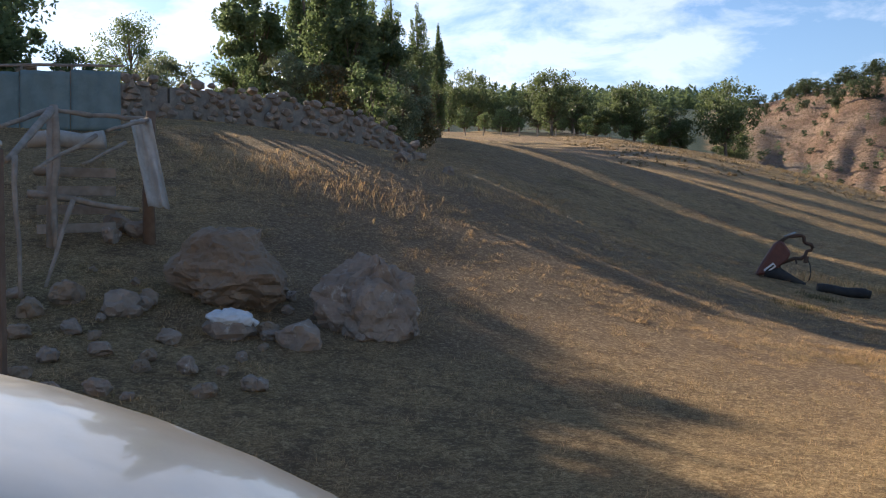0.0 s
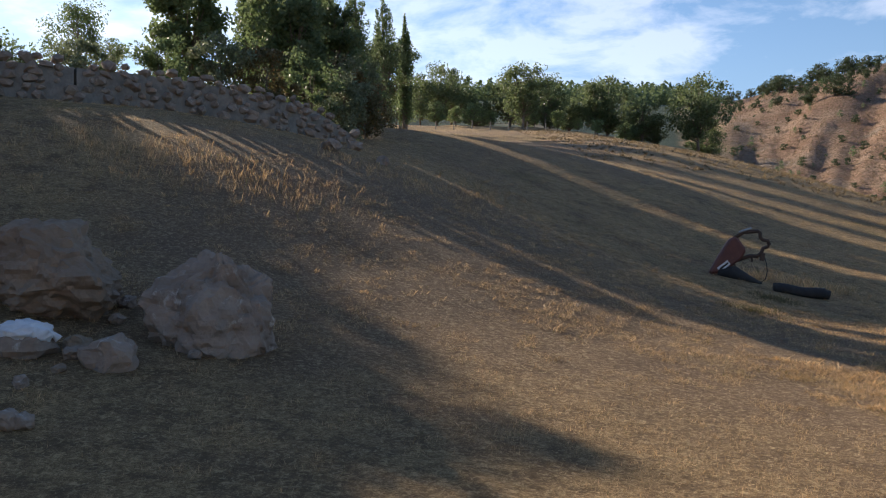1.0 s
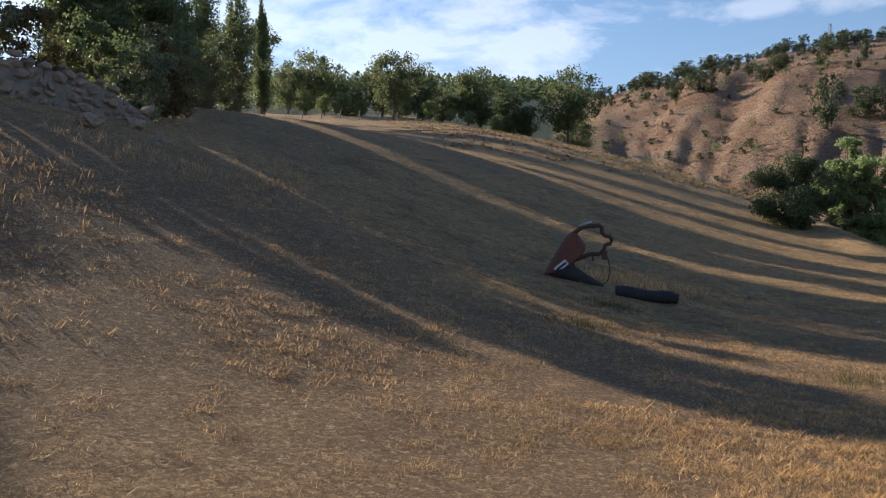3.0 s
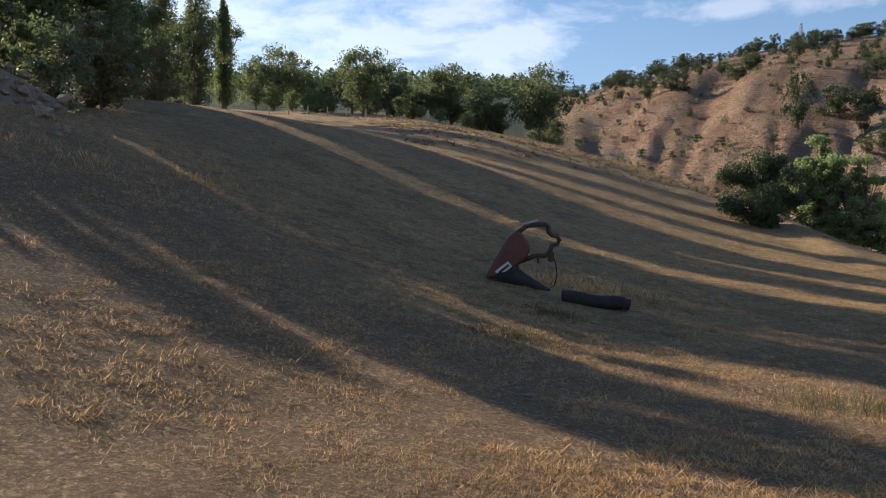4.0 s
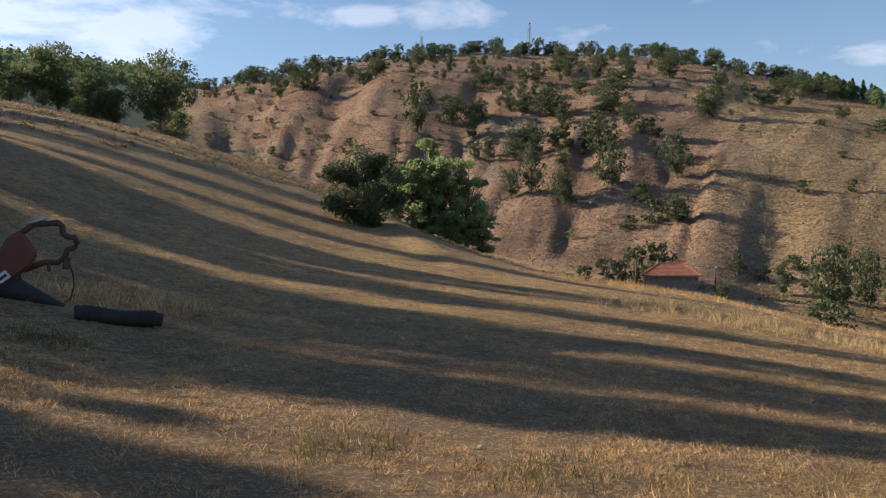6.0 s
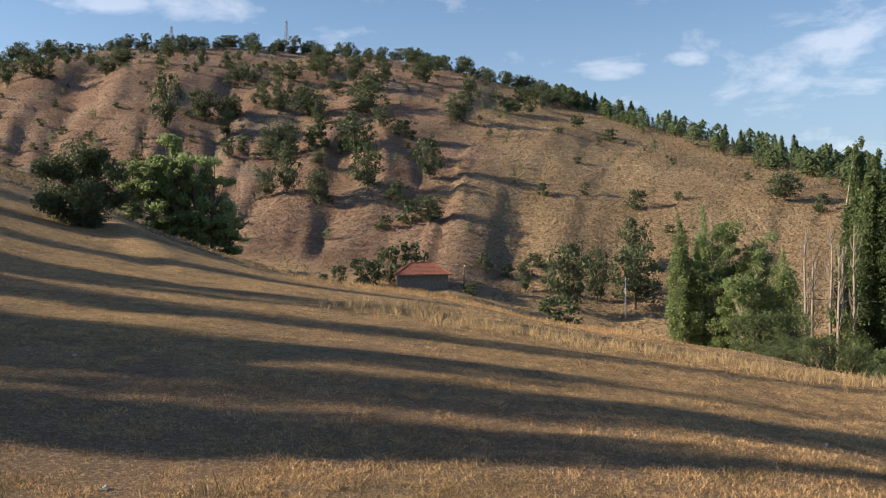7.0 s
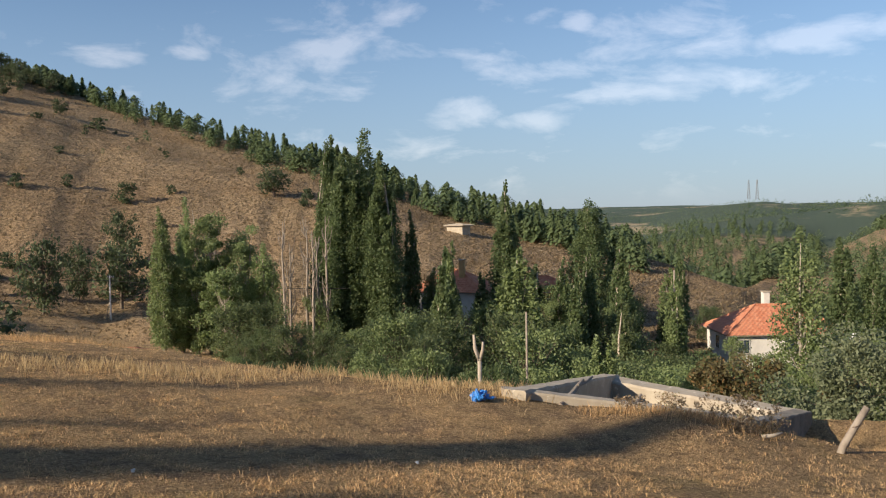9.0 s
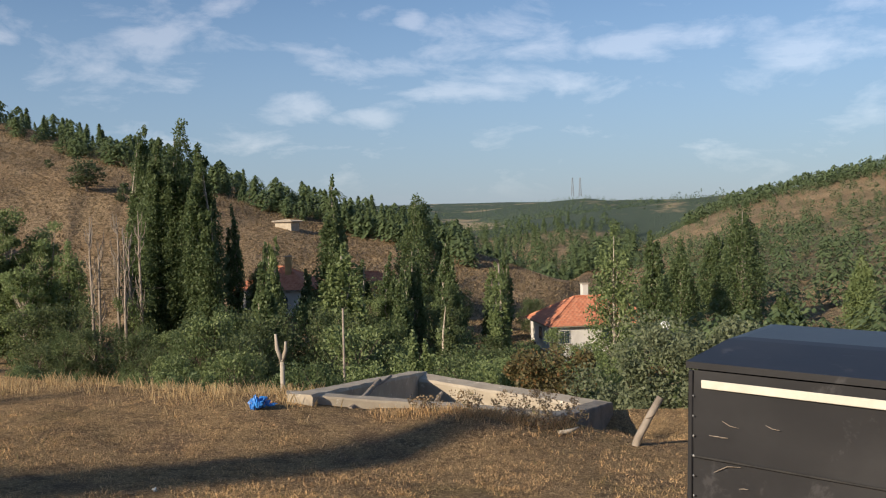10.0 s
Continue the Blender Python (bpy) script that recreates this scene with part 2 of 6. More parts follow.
MAT = {
    "ground": ground_material(),
    "rock": surface("limestone", (0.26, 0.205, 0.16), (0.37, 0.285, 0.22), 2.2, 0.9, 0, 0.8, 0.05, 14, (0.42, 0.38, 0.33)),
    "ochre_rock": surface("ochre_rock", (0.25, 0.185, 0.13), (0.32, 0.24, 0.17), 2.0, 0.9, 0, 0.8, 0.05, 14),
    "bark": surface("bark", (0.13, 0.10, 0.075), (0.22, 0.18, 0.14), 4, 0.95, 0, 0.9, 0.03, 18),
    "pale_bark": surface("pale_bark", (0.36, 0.31, 0.25), (0.48, 0.43, 0.36), 4, 0.9, 0, 0.6, 0.02, 18),
    "wood": surface("weathered_wood", (0.24, 0.20, 0.16), (0.36, 0.31, 0.26), 5, 0.85, 0, 0.6, 0.01, 40),
    "brown_wood": surface("brown_wood", (0.16, 0.095, 0.06), (0.22, 0.14, 0.09), 5, 0.85, 0, 0.6, 0.01, 40),
    "oak_leaf": leaf_material("oak_leaf", (0.085, 0.12, 0.055), (0.18, 0.22, 0.10), None, 0.5),
    "poplar_leaf": leaf_material("poplar_leaf", (0.085, 0.13, 0.055), (0.19, 0.245, 0.11), None, 0.48),
    "light_leaf": leaf_material("light_leaf", (0.13, 0.18, 0.075), (0.25, 0.31, 0.13)),
    "pale_leaf": leaf_material("pale_leaf", (0.20, 0.27, 0.11), (0.34, 0.42, 0.20), None, 0.5),
    "dry_leaf": leaf_material("dry_leaf", (0.27, 0.20, 0.125), (0.44, 0.34, 0.22), (0.20, 0.19, 0.09), 0.3),
    "juniper_leaf": leaf_material("juniper_leaf", (0.055, 0.08, 0.042), (0.115, 0.15, 0.07), None, 0.28),
    "willow_leaf": leaf_material("willow_leaf", (0.12, 0.15, 0.085), (0.24, 0.27, 0.16)),
    "brown_leaf": leaf_material("brown_leaf", (0.10, 0.085, 0.04), (0.19, 0.17, 0.075), (0.22, 0.12, 0.05)),
    "pine_leaf": leaf_material("pine_leaf", (0.10, 0.15, 0.075), (0.21, 0.27, 0.13), None, 0.42),
    "grass": meadow_grass("dry_grass"),
    "tussock": leaf_material("tussock", (0.20, 0.15, 0.09), (0.40, 0.30, 0.175), None, 0.25),
    "straw": leaf_material("straw", (0.46, 0.32, 0.16), (0.70, 0.54, 0.31), None, 0.4),
    "concrete": surface("concrete", (0.40, 0.345, 0.27), (0.50, 0.44, 0.35), 1.6, 0.9, 0, 0.5, 0.02, 22, (0.62, 0.57, 0.48)),
    "dark_wall": surface("rubble", (0.20, 0.18, 0.155), (0.30, 0.27, 0.23), 3, 0.95, 0, 0.9, 0.05, 9),
    "red_paint": surface("rusty_red_paint", (0.12, 0.042, 0.034), (0.165, 0.06, 0.043), 3, 0.55, 0.1, 0.3, 0.004, 60, (0.17, 0.075, 0.04)),
    "iron": surface("rusty_iron", (0.10, 0.065, 0.05), (0.16, 0.10, 0.07), 6, 0.7, 0.5, 0.4, 0.004, 60),
    "rubber": surface("black_rubber", (0.020, 0.020, 0.021), (0.035, 0.034, 0.033), 6, 0.8, 0, 0.3, 0.004, 60),
    "white_plastic": surface("white_plastic", (0.62, 0.64, 0.66), (0.74, 0.75, 0.76), 6, 0.45, 0, 0.4, 0.01, 20),
    "blue_plastic": surface("blue_plastic", (0.02, 0.16, 0.55), (0.04, 0.26, 0.70), 9, 0.4, 0, 0.5, 0.01, 30),
    "tile": surface("roof_tile", (0.55, 0.20, 0.11), (0.66, 0.29, 0.17), 1.5, 0.8, 0, 0.4, 0.02, 12, (0.33, 0.13, 0.08)),
    "old_tile": surface("old_roof_tile", (0.28, 0.10, 0.065), (0.36, 0.15, 0.10), 1.5, 0.85, 0, 0.5, 0.02, 12),
    "plaster": surface("white_plaster", (0.66, 0.64, 0.60), (0.76, 0.74, 0.70), 1.2, 0.85, 0, 0.3, 0.01, 25),
    "ochre_plaster": surface("ochre_plaster", (0.52, 0.34, 0.15), (0.60, 0.42, 0.20), 1.2, 0.85, 0, 0.3, 0.01, 25),
    "glass": surface("window_glass", (0.03, 0.05, 0.07), (0.05, 0.07, 0.10), 2, 0.1, 0, 0.02, 0.001, 5),
    "black_sheet": surface("black_sheet", (0.016, 0.017, 0.021), (0.026, 0.027, 0.031), 1.3, 0.42, 0, 0.15, 0.004, 12, (0.045, 0.045, 0.05)),
    "cream": surface("cream_strip", (0.62, 0.60, 0.52), (0.70, 0.68, 0.60), 4, 0.6, 0, 0.2, 0.003, 30),
    "steel": surface("galvanised_steel", (0.40, 0.41, 0.42), (0.50, 0.51, 0.52), 5, 0.5, 0.7, 0.1, 0.002, 40),
    "mast_steel": surface("mast_steel", (0.20, 0.21, 0.22), (0.28, 0.29, 0.30), 5, 0.6, 0.3, 0.1, 0.002, 40),
    "asphalt": surface("asphalt", (0.05, 0.05, 0.055), (0.075, 0.075, 0.08), 1, 0.9, 0, 0.4, 0.01, 30),
    "sign_blue": surface("sign_blue", (0.03, 0.10, 0.32), (0.04, 0.13, 0.38), 3, 0.5, 0, 0.1, 0.002, 30),
    "cloth": surface("sun_bleached_cloth", (0.40, 0.38, 0.34), (0.52, 0.50, 0.46), 4, 0.9, 0, 0.5, 0.02, 30),
}


# ---- building helpers ----
class Geo:
    """Vertices and faces gathered for one mesh."""

    def __init__(self):
        self.v, self.f = [], []

    def add(self, verts, faces):
        base = len(self.v)
        self.v.extend(tuple(p) for p in verts)
        self.f.extend(tuple(base + i for i in face) for face in faces)
        return self

    def tube(self, points, radii, sides=6, ends=True):
        pts = [Vector(p) for p in points]
        rings, up = [], Vector((0.31, 0.17, 0.93))
        for i, p in enumerate(pts):
            way = (pts[min(i + 1, len(pts) - 1)] - pts[max(i - 1, 0)]).normalized()
            side = way.cross(up if abs(way.dot(up)) < 0.95 else Vector((1, 0, 0))).normalized()
            over = side.cross(way)
            rings.append([p + (side * math.cos(a) + over * math.sin(a)) * radii[i] for a in (2 * math.pi * k / sides for k in range(sides))])
        n = len(rings)
        faces = [(i * sides + k, i * sides + (k + 1) % sides, (i + 1) * sides + (k + 1) % sides, (i + 1) * sides + k) for i in range(n - 1) for k in range(sides)]
        if ends:
            faces += [tuple(range(sides))[::-1], tuple((n - 1) * sides + k for k in range(sides))]
        return self.add([p for r in rings for p in r], faces)

    def box(self, size, m=None, bevel=0.0):
        bm = bmesh.new()
        bmesh.ops.create_cube(bm, size=1.0)
        bmesh.ops.scale(bm, vec=size, verts=bm.verts)
        if bevel:
            bmesh.ops.bevel(bm, geom=bm.edges[:], offset=bevel, segments=1, affect="EDGES")
        return self.take(bm, m)

    def take(self, bm, m=None):
        bm.verts.index_update()
        verts = [(m @ v.co if m else v.co) for v in bm.verts]
        self.add(verts, [[v.index for v in f.verts] for f in bm.faces])
        bm.free()
        return self

    def stone(self, size, seed, m=None, detail=2, rough=0.22):
        """A broken, faceted stone."""
        bm = bmesh.new()
        bmesh.ops.create_icosphere(bm, subdivisions=detail, radius=0.5)
        rng = random.Random(seed)
        off = Vector((rng.random(), rng.random(), rng.random())) * 50
        cuts = [Vector((rng.gauss(0, 1), rng.gauss(0, 1), rng.gauss(0, 1))).normalized() for _ in range(9)]
        for v in bm.verts:
            n = v.co.normalized()
            for c in cuts:
                d = v.co.dot(c)
                if d > 0.34:
                    v.co -= c * (d - 0.34) * 0.85
            v.co += n * rough * (0.6 * noise.noise(n * 1.7 + off) + 0.35 * noise.noise(n * 5 + off) + 0.16 * noise.noise(n * 13 + off))
            v.co = Vector((v.co.x * size[0], v.co.y * size[1], v.co.z * size[2]))
        return self.take(bm, m)

    def mesh(self, name, material, smooth=False):
        me = bpy.data.meshes.new(name)
        me.from_pydata(self.v, [], self.f)
        me.materials.append(material)
        if smooth:
            me.polygons.foreach_set("use_smooth", [True] * len(me.polygons))
        me.update()
        return me


def part(name, geo, material, parent, label="", smooth=False):
    """One mesh object under a thing or a part."""
    ob = new(name, geo.mesh(name, material, smooth))
    ob.parent = parent
    return tagged(ob, label)


def thing(name, label, category, group="", at=None):
    ob = new(name)
    ob.empty_display_size = 0.2
    if at is not None:
        ob.matrix_basis = at
    return tagged(ob, label, category, group)


def solid(name, geo, material, label, category, group="", at=None, kind="", smooth=False):
    """A thing that is one mesh."""
    ob = new(name, geo.mesh(name, material, smooth))
    if at is not None:
        ob.matrix_basis = at
    return tagged(ob, label, category, group, kind)


def cards(name, corners, material):
    """A mesh of many loose quads, from an array of (n, 4, 3)."""
    n = len(corners)
    me = bpy.data.meshes.new(name)
    me.vertices.add(4 * n), me.loops.add(4 * n), me.polygons.add(n)
    me.vertices.foreach_set("co", np.asarray(corners, np.float32).ravel())
    me.loops.foreach_set("vertex_index", np.arange(4 * n, dtype=np.int32))
    me.polygons.foreach_set("loop_start", np.arange(0, 4 * n, 4, dtype=np.int32))
    me.materials.append(material)
    me.update(calc_edges=True)
    return me


def leaves(rng, centres, radii, count, size, droop=0.0):
    """Leaf quads scattered through clumps: centres (k, 3), radii (k, 3)."""
    pick = rng.integers(0, len(centres), count)
    way = rng.normal(size=(count, 3))
    way /= np.linalg.norm(way, axis=1)[:, None]
    p = centres[pick] + way * radii[pick] * (rng.random((count, 1)) ** 0.45)
    a = rng.normal(size=(count, 3))
    a[:, 2] -= droop
    a /= np.linalg.norm(a, axis=1)[:, None]
    b = np.cross(a, rng.normal(size=(count, 3)))
    b /= np.linalg.norm(b, axis=1)[:, None]
    s = size * (0.6 + 0.8 * rng.random((count, 1)))
    return np.stack([p - a * s, p + b * s * 0.55, p + a * s, p - b * s * 0.55], 1)


# ---- the lie of the land ----
HUB = (12.0, 8.0)
BASE = (-0.03, -2.39, 2.68)
SWELL = [0.44, -1.00, -0.22, 0.01, -0.50, 0.52, 0.31, -1.97, 0.97, 2.19, -0.37, 0.79, 1.93, 0.11, -1.56, -1.44, 0.09, 1.32, 1.00, 0.34, 0.65, -0.21, -0.57, 0.36, -0.61, -0.84, -0.59, 0.22, -0.72, -0.49, 0.38, 1.50, 0.14, 0.00, 0.09, -0.01, -0.01, -0.33, -1.17, -0.78, -0.11, 0.12]


def smooth(x, a, b):
    u = np.clip((x - a) / (b - a), 0, 1)
    return u * u * (3 - 2 * u)


def meadow_height(x, y):
    z = BASE[0] + BASE[1] * x / 20 + BASE[2] * y / 20
    k = 0
    for gx in range(-15, 52, 11):
        for gy in range(-6, 50, 11):
            z = z + SWELL[k] * np.exp(-((x - gx) ** 2 + (y - gy) ** 2) / 180.5)
            k += 1
    return z


def lattice(ix, iy, seed):
    h = (ix.astype(np.int64) * 374761393 + iy.astype(np.int64) * 668265263 + seed * 974711) & 0x7FFFFFFF
    h = ((h ^ (h >> 13)) * 1274126177) & 0x7FFFFFFF
    return ((h ^ (h >> 16)) & 0xFFFF) / 65535.0


def value_noise(x, y, seed=0):
    ix, iy = np.floor(x), np.floor(y)
    fx, fy = x - ix, y - iy
    fx, fy = fx * fx * (3 - 2 * fx), fy * fy * (3 - 2 * fy)
    a, b = lattice(ix, iy, seed), lattice(ix + 1, iy, seed)
    c, d = lattice(ix, iy + 1, seed), lattice(ix + 1, iy + 1, seed)
    return a + (b - a) * fx + (c - a) * fy + (a - b - c + d) * fx * fy


def layered(x, y, octaves=4, seed=0):
    return sum(value_noise(x * 2**i, y * 2**i, seed + 7 * i) * 0.5**i for i in range(octaves)) / (2 - 0.5 ** (octaves - 1)) - 0.5


# walled pit: the corners of its rim, in order round it
PIT = ((32.0, 8.2, -2.2), (41.0, 5.3, -3.5), (36.25, 0.17, -3.62), (32.9, 2.1, -3.1))


def in_pit(x, y, margin=0.0):
    """Whether a place lies within the pit's rim, by more than the margin."""
    ok = np.ones(np.shape(x), bool)
    for a, b in zip(PIT, PIT[1:] + PIT[:1]):
        n = math.dist(a[:2], b[:2])
        ok &= ((x - a[0]) * (b[1] - a[1]) - (y - a[1]) * (b[0] - a[0])) / n > margin
    return ok


# by bearing, clockwise from +y: brow of the meadow, valley floor, hill crest, and what lies behind
EDGE_AT = (-30, -5, 5, 8, 15, 22, 27, 30, 34, 39, 44, 48.5, 52.5, 57, 62, 67, 71, 76, 82, 88, 110, 130)
EDGE_R = (120, 140, 150, 153, 160, 150, 122, 105, 94, 80, 68, 60, 53, 45, 37, 31, 27, 24, 22, 21, 26, 30)
EDGE_UP = (9, 8.3, 8.2, 7.95, 6.6, 4.55, 2.5, 0.7, -0.9, -2.8, -3.9, -4.85, -5.8, -6.8, -7.7, -8.5, -9.7, -10.6, -11.4, -12.0, -12.7, -13)
FLOOR_AT, FLOOR_R, FLOOR_Z = (5, 15, 20, 30, 42, 51, 62, 73, 88, 103, 130), (170, 190, 215, 165, 140, 128, 130, 108, 70, 60, 70), (26, 20, 12, -3, -7, -10, -15, -15.6, -15.5, -15.5, -15)
CREST_AT = (-30, 5, 15, 19, 24, 30, 38, 47, 53, 62, 70, 77, 84, 92, 103, 107.7, 110.2, 113.3, 117, 122.2, 140)
CREST_R = (500, 650, 650, 440, 430, 440, 450, 430, 400, 350, 310, 280, 255, 235, 200, 420, 470, 520, 520, 520, 520)
CREST_UP = (9.4, 9.5, 9.5, 9.4, 10.4, 11.6, 12.0, 11.6, 10.5, 7.7, 5.3, 3.5, 1.0, -1.0, -4.8, -2.6, -1.4, 0.2, 1.1, 2.4, 5.0)
FAR_AT, FAR_UP = (-30, 60, 80, 88, 94, 97, 99, 104.4, 107, 110, 113.3, 125), (6, 3, 0.5, 0.42, 0.15, 0.1, 0.35, 0.8, 0.4, 0.4, 0.6, 1.0)
MID_AT, MID_UP = (-30, 60, 94, 97, 101, 105, 107, 110, 113.3, 125), (3.6, 3.6, -1.4, -1.1, -0.5, -0.05, 0.2, 0.6, 0.9, 1.0)      # a nearer ridge in front of the far one
# spurs (+) and gullies (-) of the eroded slope: bearing and range of the upper and the lower end, height, half width
SPURS = ((41.9, 243, 37.2, 168, 7.0, 8.0), (44.9, 262, 42.4, 166, -6.5, 5.5), (48.0, 262, 43.6, 168, 5.0, 8.0), (50.5, 270, 46.5, 170, -3.5, 5.0), (30.0, 415, 23.5, 230, -10.0, 9.0), (28.0, 400, 21.0, 235, 7.0, 9.0), (33.5, 390, 26.5, 215, 6.0, 11.0), (36.5, 330, 31.0, 190, -5.5, 7.0), (38.8, 300, 34.2, 175, 4.0, 8.0), (57.5, 235, 54.5, 150, -3.5, 5.0), (60.0, 250, 57.0, 150, 3.0, 8.0), (63.5, 220, 61.0, 140, -2.5, 4.0))


def land(bearing, r):
    """Height on the polar grid: bearing in degrees (n,), r in metres (m,) -> (n, m), and the masks."""
    b = np.clip(bearing, -30, 140)
    re, rv, rc = np.interp(b, EDGE_AT, EDGE_R), np.interp(b, FLOOR_AT, FLOOR_R), np.interp(b, CREST_AT, CREST_R)
    ze = 1.75 + np.tan(np.radians(np.interp(b, EDGE_AT, EDGE_UP))) * (re - 2)
    zv = np.interp(b, FLOOR_AT, FLOOR_Z)
    zc = 1.75 + np.tan(np.radians(np.interp(b, CREST_AT, CREST_UP))) * rc
    zf = np.tan(np.radians(np.interp(b, FAR_AT, FAR_UP))) * 1700
    zm = np.tan(np.radians(np.interp(b, MID_AT, MID_UP))) * 950
    z = np.zeros((len(b), len(r)))
    for i in range(len(b)):
        kr = [0, re[i] * 0.6, re[i], re[i] + 0.35 * (rv[i] - re[i]), rv[i], rv[i] + 0.12 * (rc[i] - rv[i]), rv[i] + 0.6 * (rc[i] - rv[i]), rc[i], rc[i] * 1.12, rc[i] * 1.6, 950, 1250, 1700, 2600, 4500]
        drop = min(zc[i] - 25, -8) if b[i] > 60 else zc[i] * 0.7
        far_low = min(zm[i], zf[i]) - 16 if b[i] > 60 else 60
        steep = 0.66 - 0.22 * min(max((b[i] - 104) / 6, 0), 1)
        kz = [0, ze[i] * 0.6 if ze[i] > 0 else ze[i] * 0.5, ze[i], zv[i] + 0.45 * (ze[i] - zv[i]), zv[i], zv[i] + 0.06 * (zc[i] - zv[i]), zv[i] + steep * (zc[i] - zv[i]), zc[i], zc[i] - 2, drop, zm[i], far_low, zf[i], zf[i] * 0.8, 45]
        z[i] = np.interp(r, kr, kz)
    for _ in range(2):
        z = np.vstack([z[:1], (z[:-2] + 2 * z[1:-1] + z[2:]) / 4, z[-1:]])
        z[:, 1:-1] = (z[:, :-2] + 2 * z[:, 1:-1] + z[:, 2:]) / 4
    a = np.radians(bearing)[:, None]
    x, y = HUB[0] + np.sin(a) * r, HUB[1] + np.cos(a) * r
    start = np.minimum(re, 60)[:, None]
    early = (smooth(b, 24, 30) * (1 - smooth(b, 58, 66)))[:, None]
    blend = smooth(r[None, :], start * (0.72 - 0.27 * early), start * (1.1 - 0.28 * early))
    z = (1 - blend) * meadow_height(x, y) + blend * z
    # gullies run down the slope across the valley
    u = (r[None, :] - rv[:, None]) / (rc - rv)[:, None]
    hill = np.maximum(smooth(u, -0.02, 0.10), smooth(r[None, :], 500, 700)) * smooth(bearing, -25, -10)[:, None] * (1 - smooth(bearing, 135, 140))[:, None]
    onslope = hill * (1 - smooth(u, 0.75, 1.0)) * smooth(u, 0.0, 0.2)
    across = np.radians(bearing)[:, None] * 260 - 0.17 * (r[None, :] - 200) + 20 * layered(x / 75, y / 75, 4, 5)
    red = smooth(bearing, 15, 22)[:, None] * (1 - smooth(bearing, 46, 60))[:, None] * hill
    rill = np.abs(layered(across / 34, r[None, :] / 260 + 0 * across, 3, 11)) * 2
    rill2 = np.abs(layered(across / 12, r[None, :] / 120 + 0 * across, 3, 23)) * 2
    z = z - onslope * (1.9 * (1 - np.minimum(rill * 2.6, 1)) * (0.55 + 0.8 * red) + 1.3 * (1 - np.minimum(rill2 * 2.2, 1)) * (0.5 + 0.9 * red))
    for b0, r0, b1, r1, tall, half in SPURS:
        a0, a1 = radians(b0), radians(b1)
        x0, y0 = HUB[0] + math.sin(a0) * r0, HUB[1] + math.cos(a0) * r0
        dx, dy = HUB[0] + math.sin(a1) * r1 - x0, HUB[1] + math.cos(a1) * r1 - y0
        n2 = dx * dx + dy * dy
        along = ((x - x0) * dx + (y - y0) * dy) / n2
        off = ((x - x0) * dy - (y - y0) * dx) / math.sqrt(n2) + 5 * layered(x / 28, y / 28, 3, 77)
        z = z + 0.34 * tall * hill * smooth(along, -0.12, 0.18) * (1 - smooth(along, 0.75, 1.08)) * np.exp(-np.abs(off / (half * 1.25)) ** 1.6)
    z = z + onslope * 2.4 * layered(x / 45, y / 45, 4, 31) + hill * 1.0 * layered(x / 9, y / 9, 3, 41)
    z = z + smooth(r[None, :], 800, 1200) * hill * (14 * layered(x / 420, y / 420, 4, 81) + 6 * layered(x / 110, y / 110, 3, 83))
    # earth heaped against the pit's near wall, and the pit's sunk floor
    z = z + 0.40 * np.exp(-((x - 30.6) ** 2 + (y - 4.4) ** 2) / 2.6)
    z = z - 0.9 * np.exp(-((x - 34.7) ** 2 + (y - 0.3) ** 2) / 2.6)
    z = np.where(in_pit(x, y, 0.25), -3.3 - 0.14 * (x - 32) - 0.06 * (8.2 - y), z)
    # hummocks and tufts of the meadow
    calm = 1 - hill
    z = z + calm * (0.10 * layered(x / 1.7, y / 1.7, 3, 3) + 0.14 * layered(x / 5, y / 5, 2, 9) * smooth(r[None, :], 6, 14))
    z = z + calm * smooth(r[None, :], 55, 80) * 0.7 * layered(x / 4, y / 4, 3, 13)
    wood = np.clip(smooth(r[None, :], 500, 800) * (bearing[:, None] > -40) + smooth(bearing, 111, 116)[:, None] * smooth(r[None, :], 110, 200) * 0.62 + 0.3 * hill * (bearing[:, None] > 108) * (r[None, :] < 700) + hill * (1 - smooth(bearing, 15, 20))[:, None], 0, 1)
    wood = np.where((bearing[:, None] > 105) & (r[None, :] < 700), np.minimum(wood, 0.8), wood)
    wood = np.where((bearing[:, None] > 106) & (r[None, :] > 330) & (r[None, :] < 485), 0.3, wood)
    bare = smooth(layered(x / 16, y / 16, 3, 51), 0.02, 0.2) * calm
    return x, y, z, hill, red, wood, bare


bearings = np.concatenate([np.arange(-180, -46, 5.0), np.arange(-45, 140.1, 0.3), np.arange(144, 179, 5.0)])
ranges = np.concatenate([np.linspace(0.8, 6, 9), np.geomspace(6.6, 4400, 310)])
LAND = land(bearings, ranges)


def ground(x, y):
    """The ground's height at a place."""
    r = math.hypot(x - HUB[0], y - HUB[1])
    b = math.degrees(math.atan2(x - HUB[0], y - HUB[1]))
    i = min(max(int(np.searchsorted(bearings, b)) - 1, 0), len(bearings) - 2)
    j = min(max(int(np.searchsorted(ranges, r)) - 1, 0), len(ranges) - 2)
    u = min(max((b - bearings[i]) / (bearings[i + 1] - bearings[i]), 0), 1)
    w = min(max((r - ranges[j]) / (ranges[j + 1] - ranges[j]), 0), 1)
    z = LAND[2]
    return float((1 - u) * ((1 - w) * z[i, j] + w * z[i, j + 1]) + u * ((1 - w) * z[i + 1, j] + w * z[i + 1, j + 1]))


def polar(bearing, r):
    a = radians(bearing)
    return HUB[0] + math.sin(a) * r, HUB[1] + math.cos(a) * r


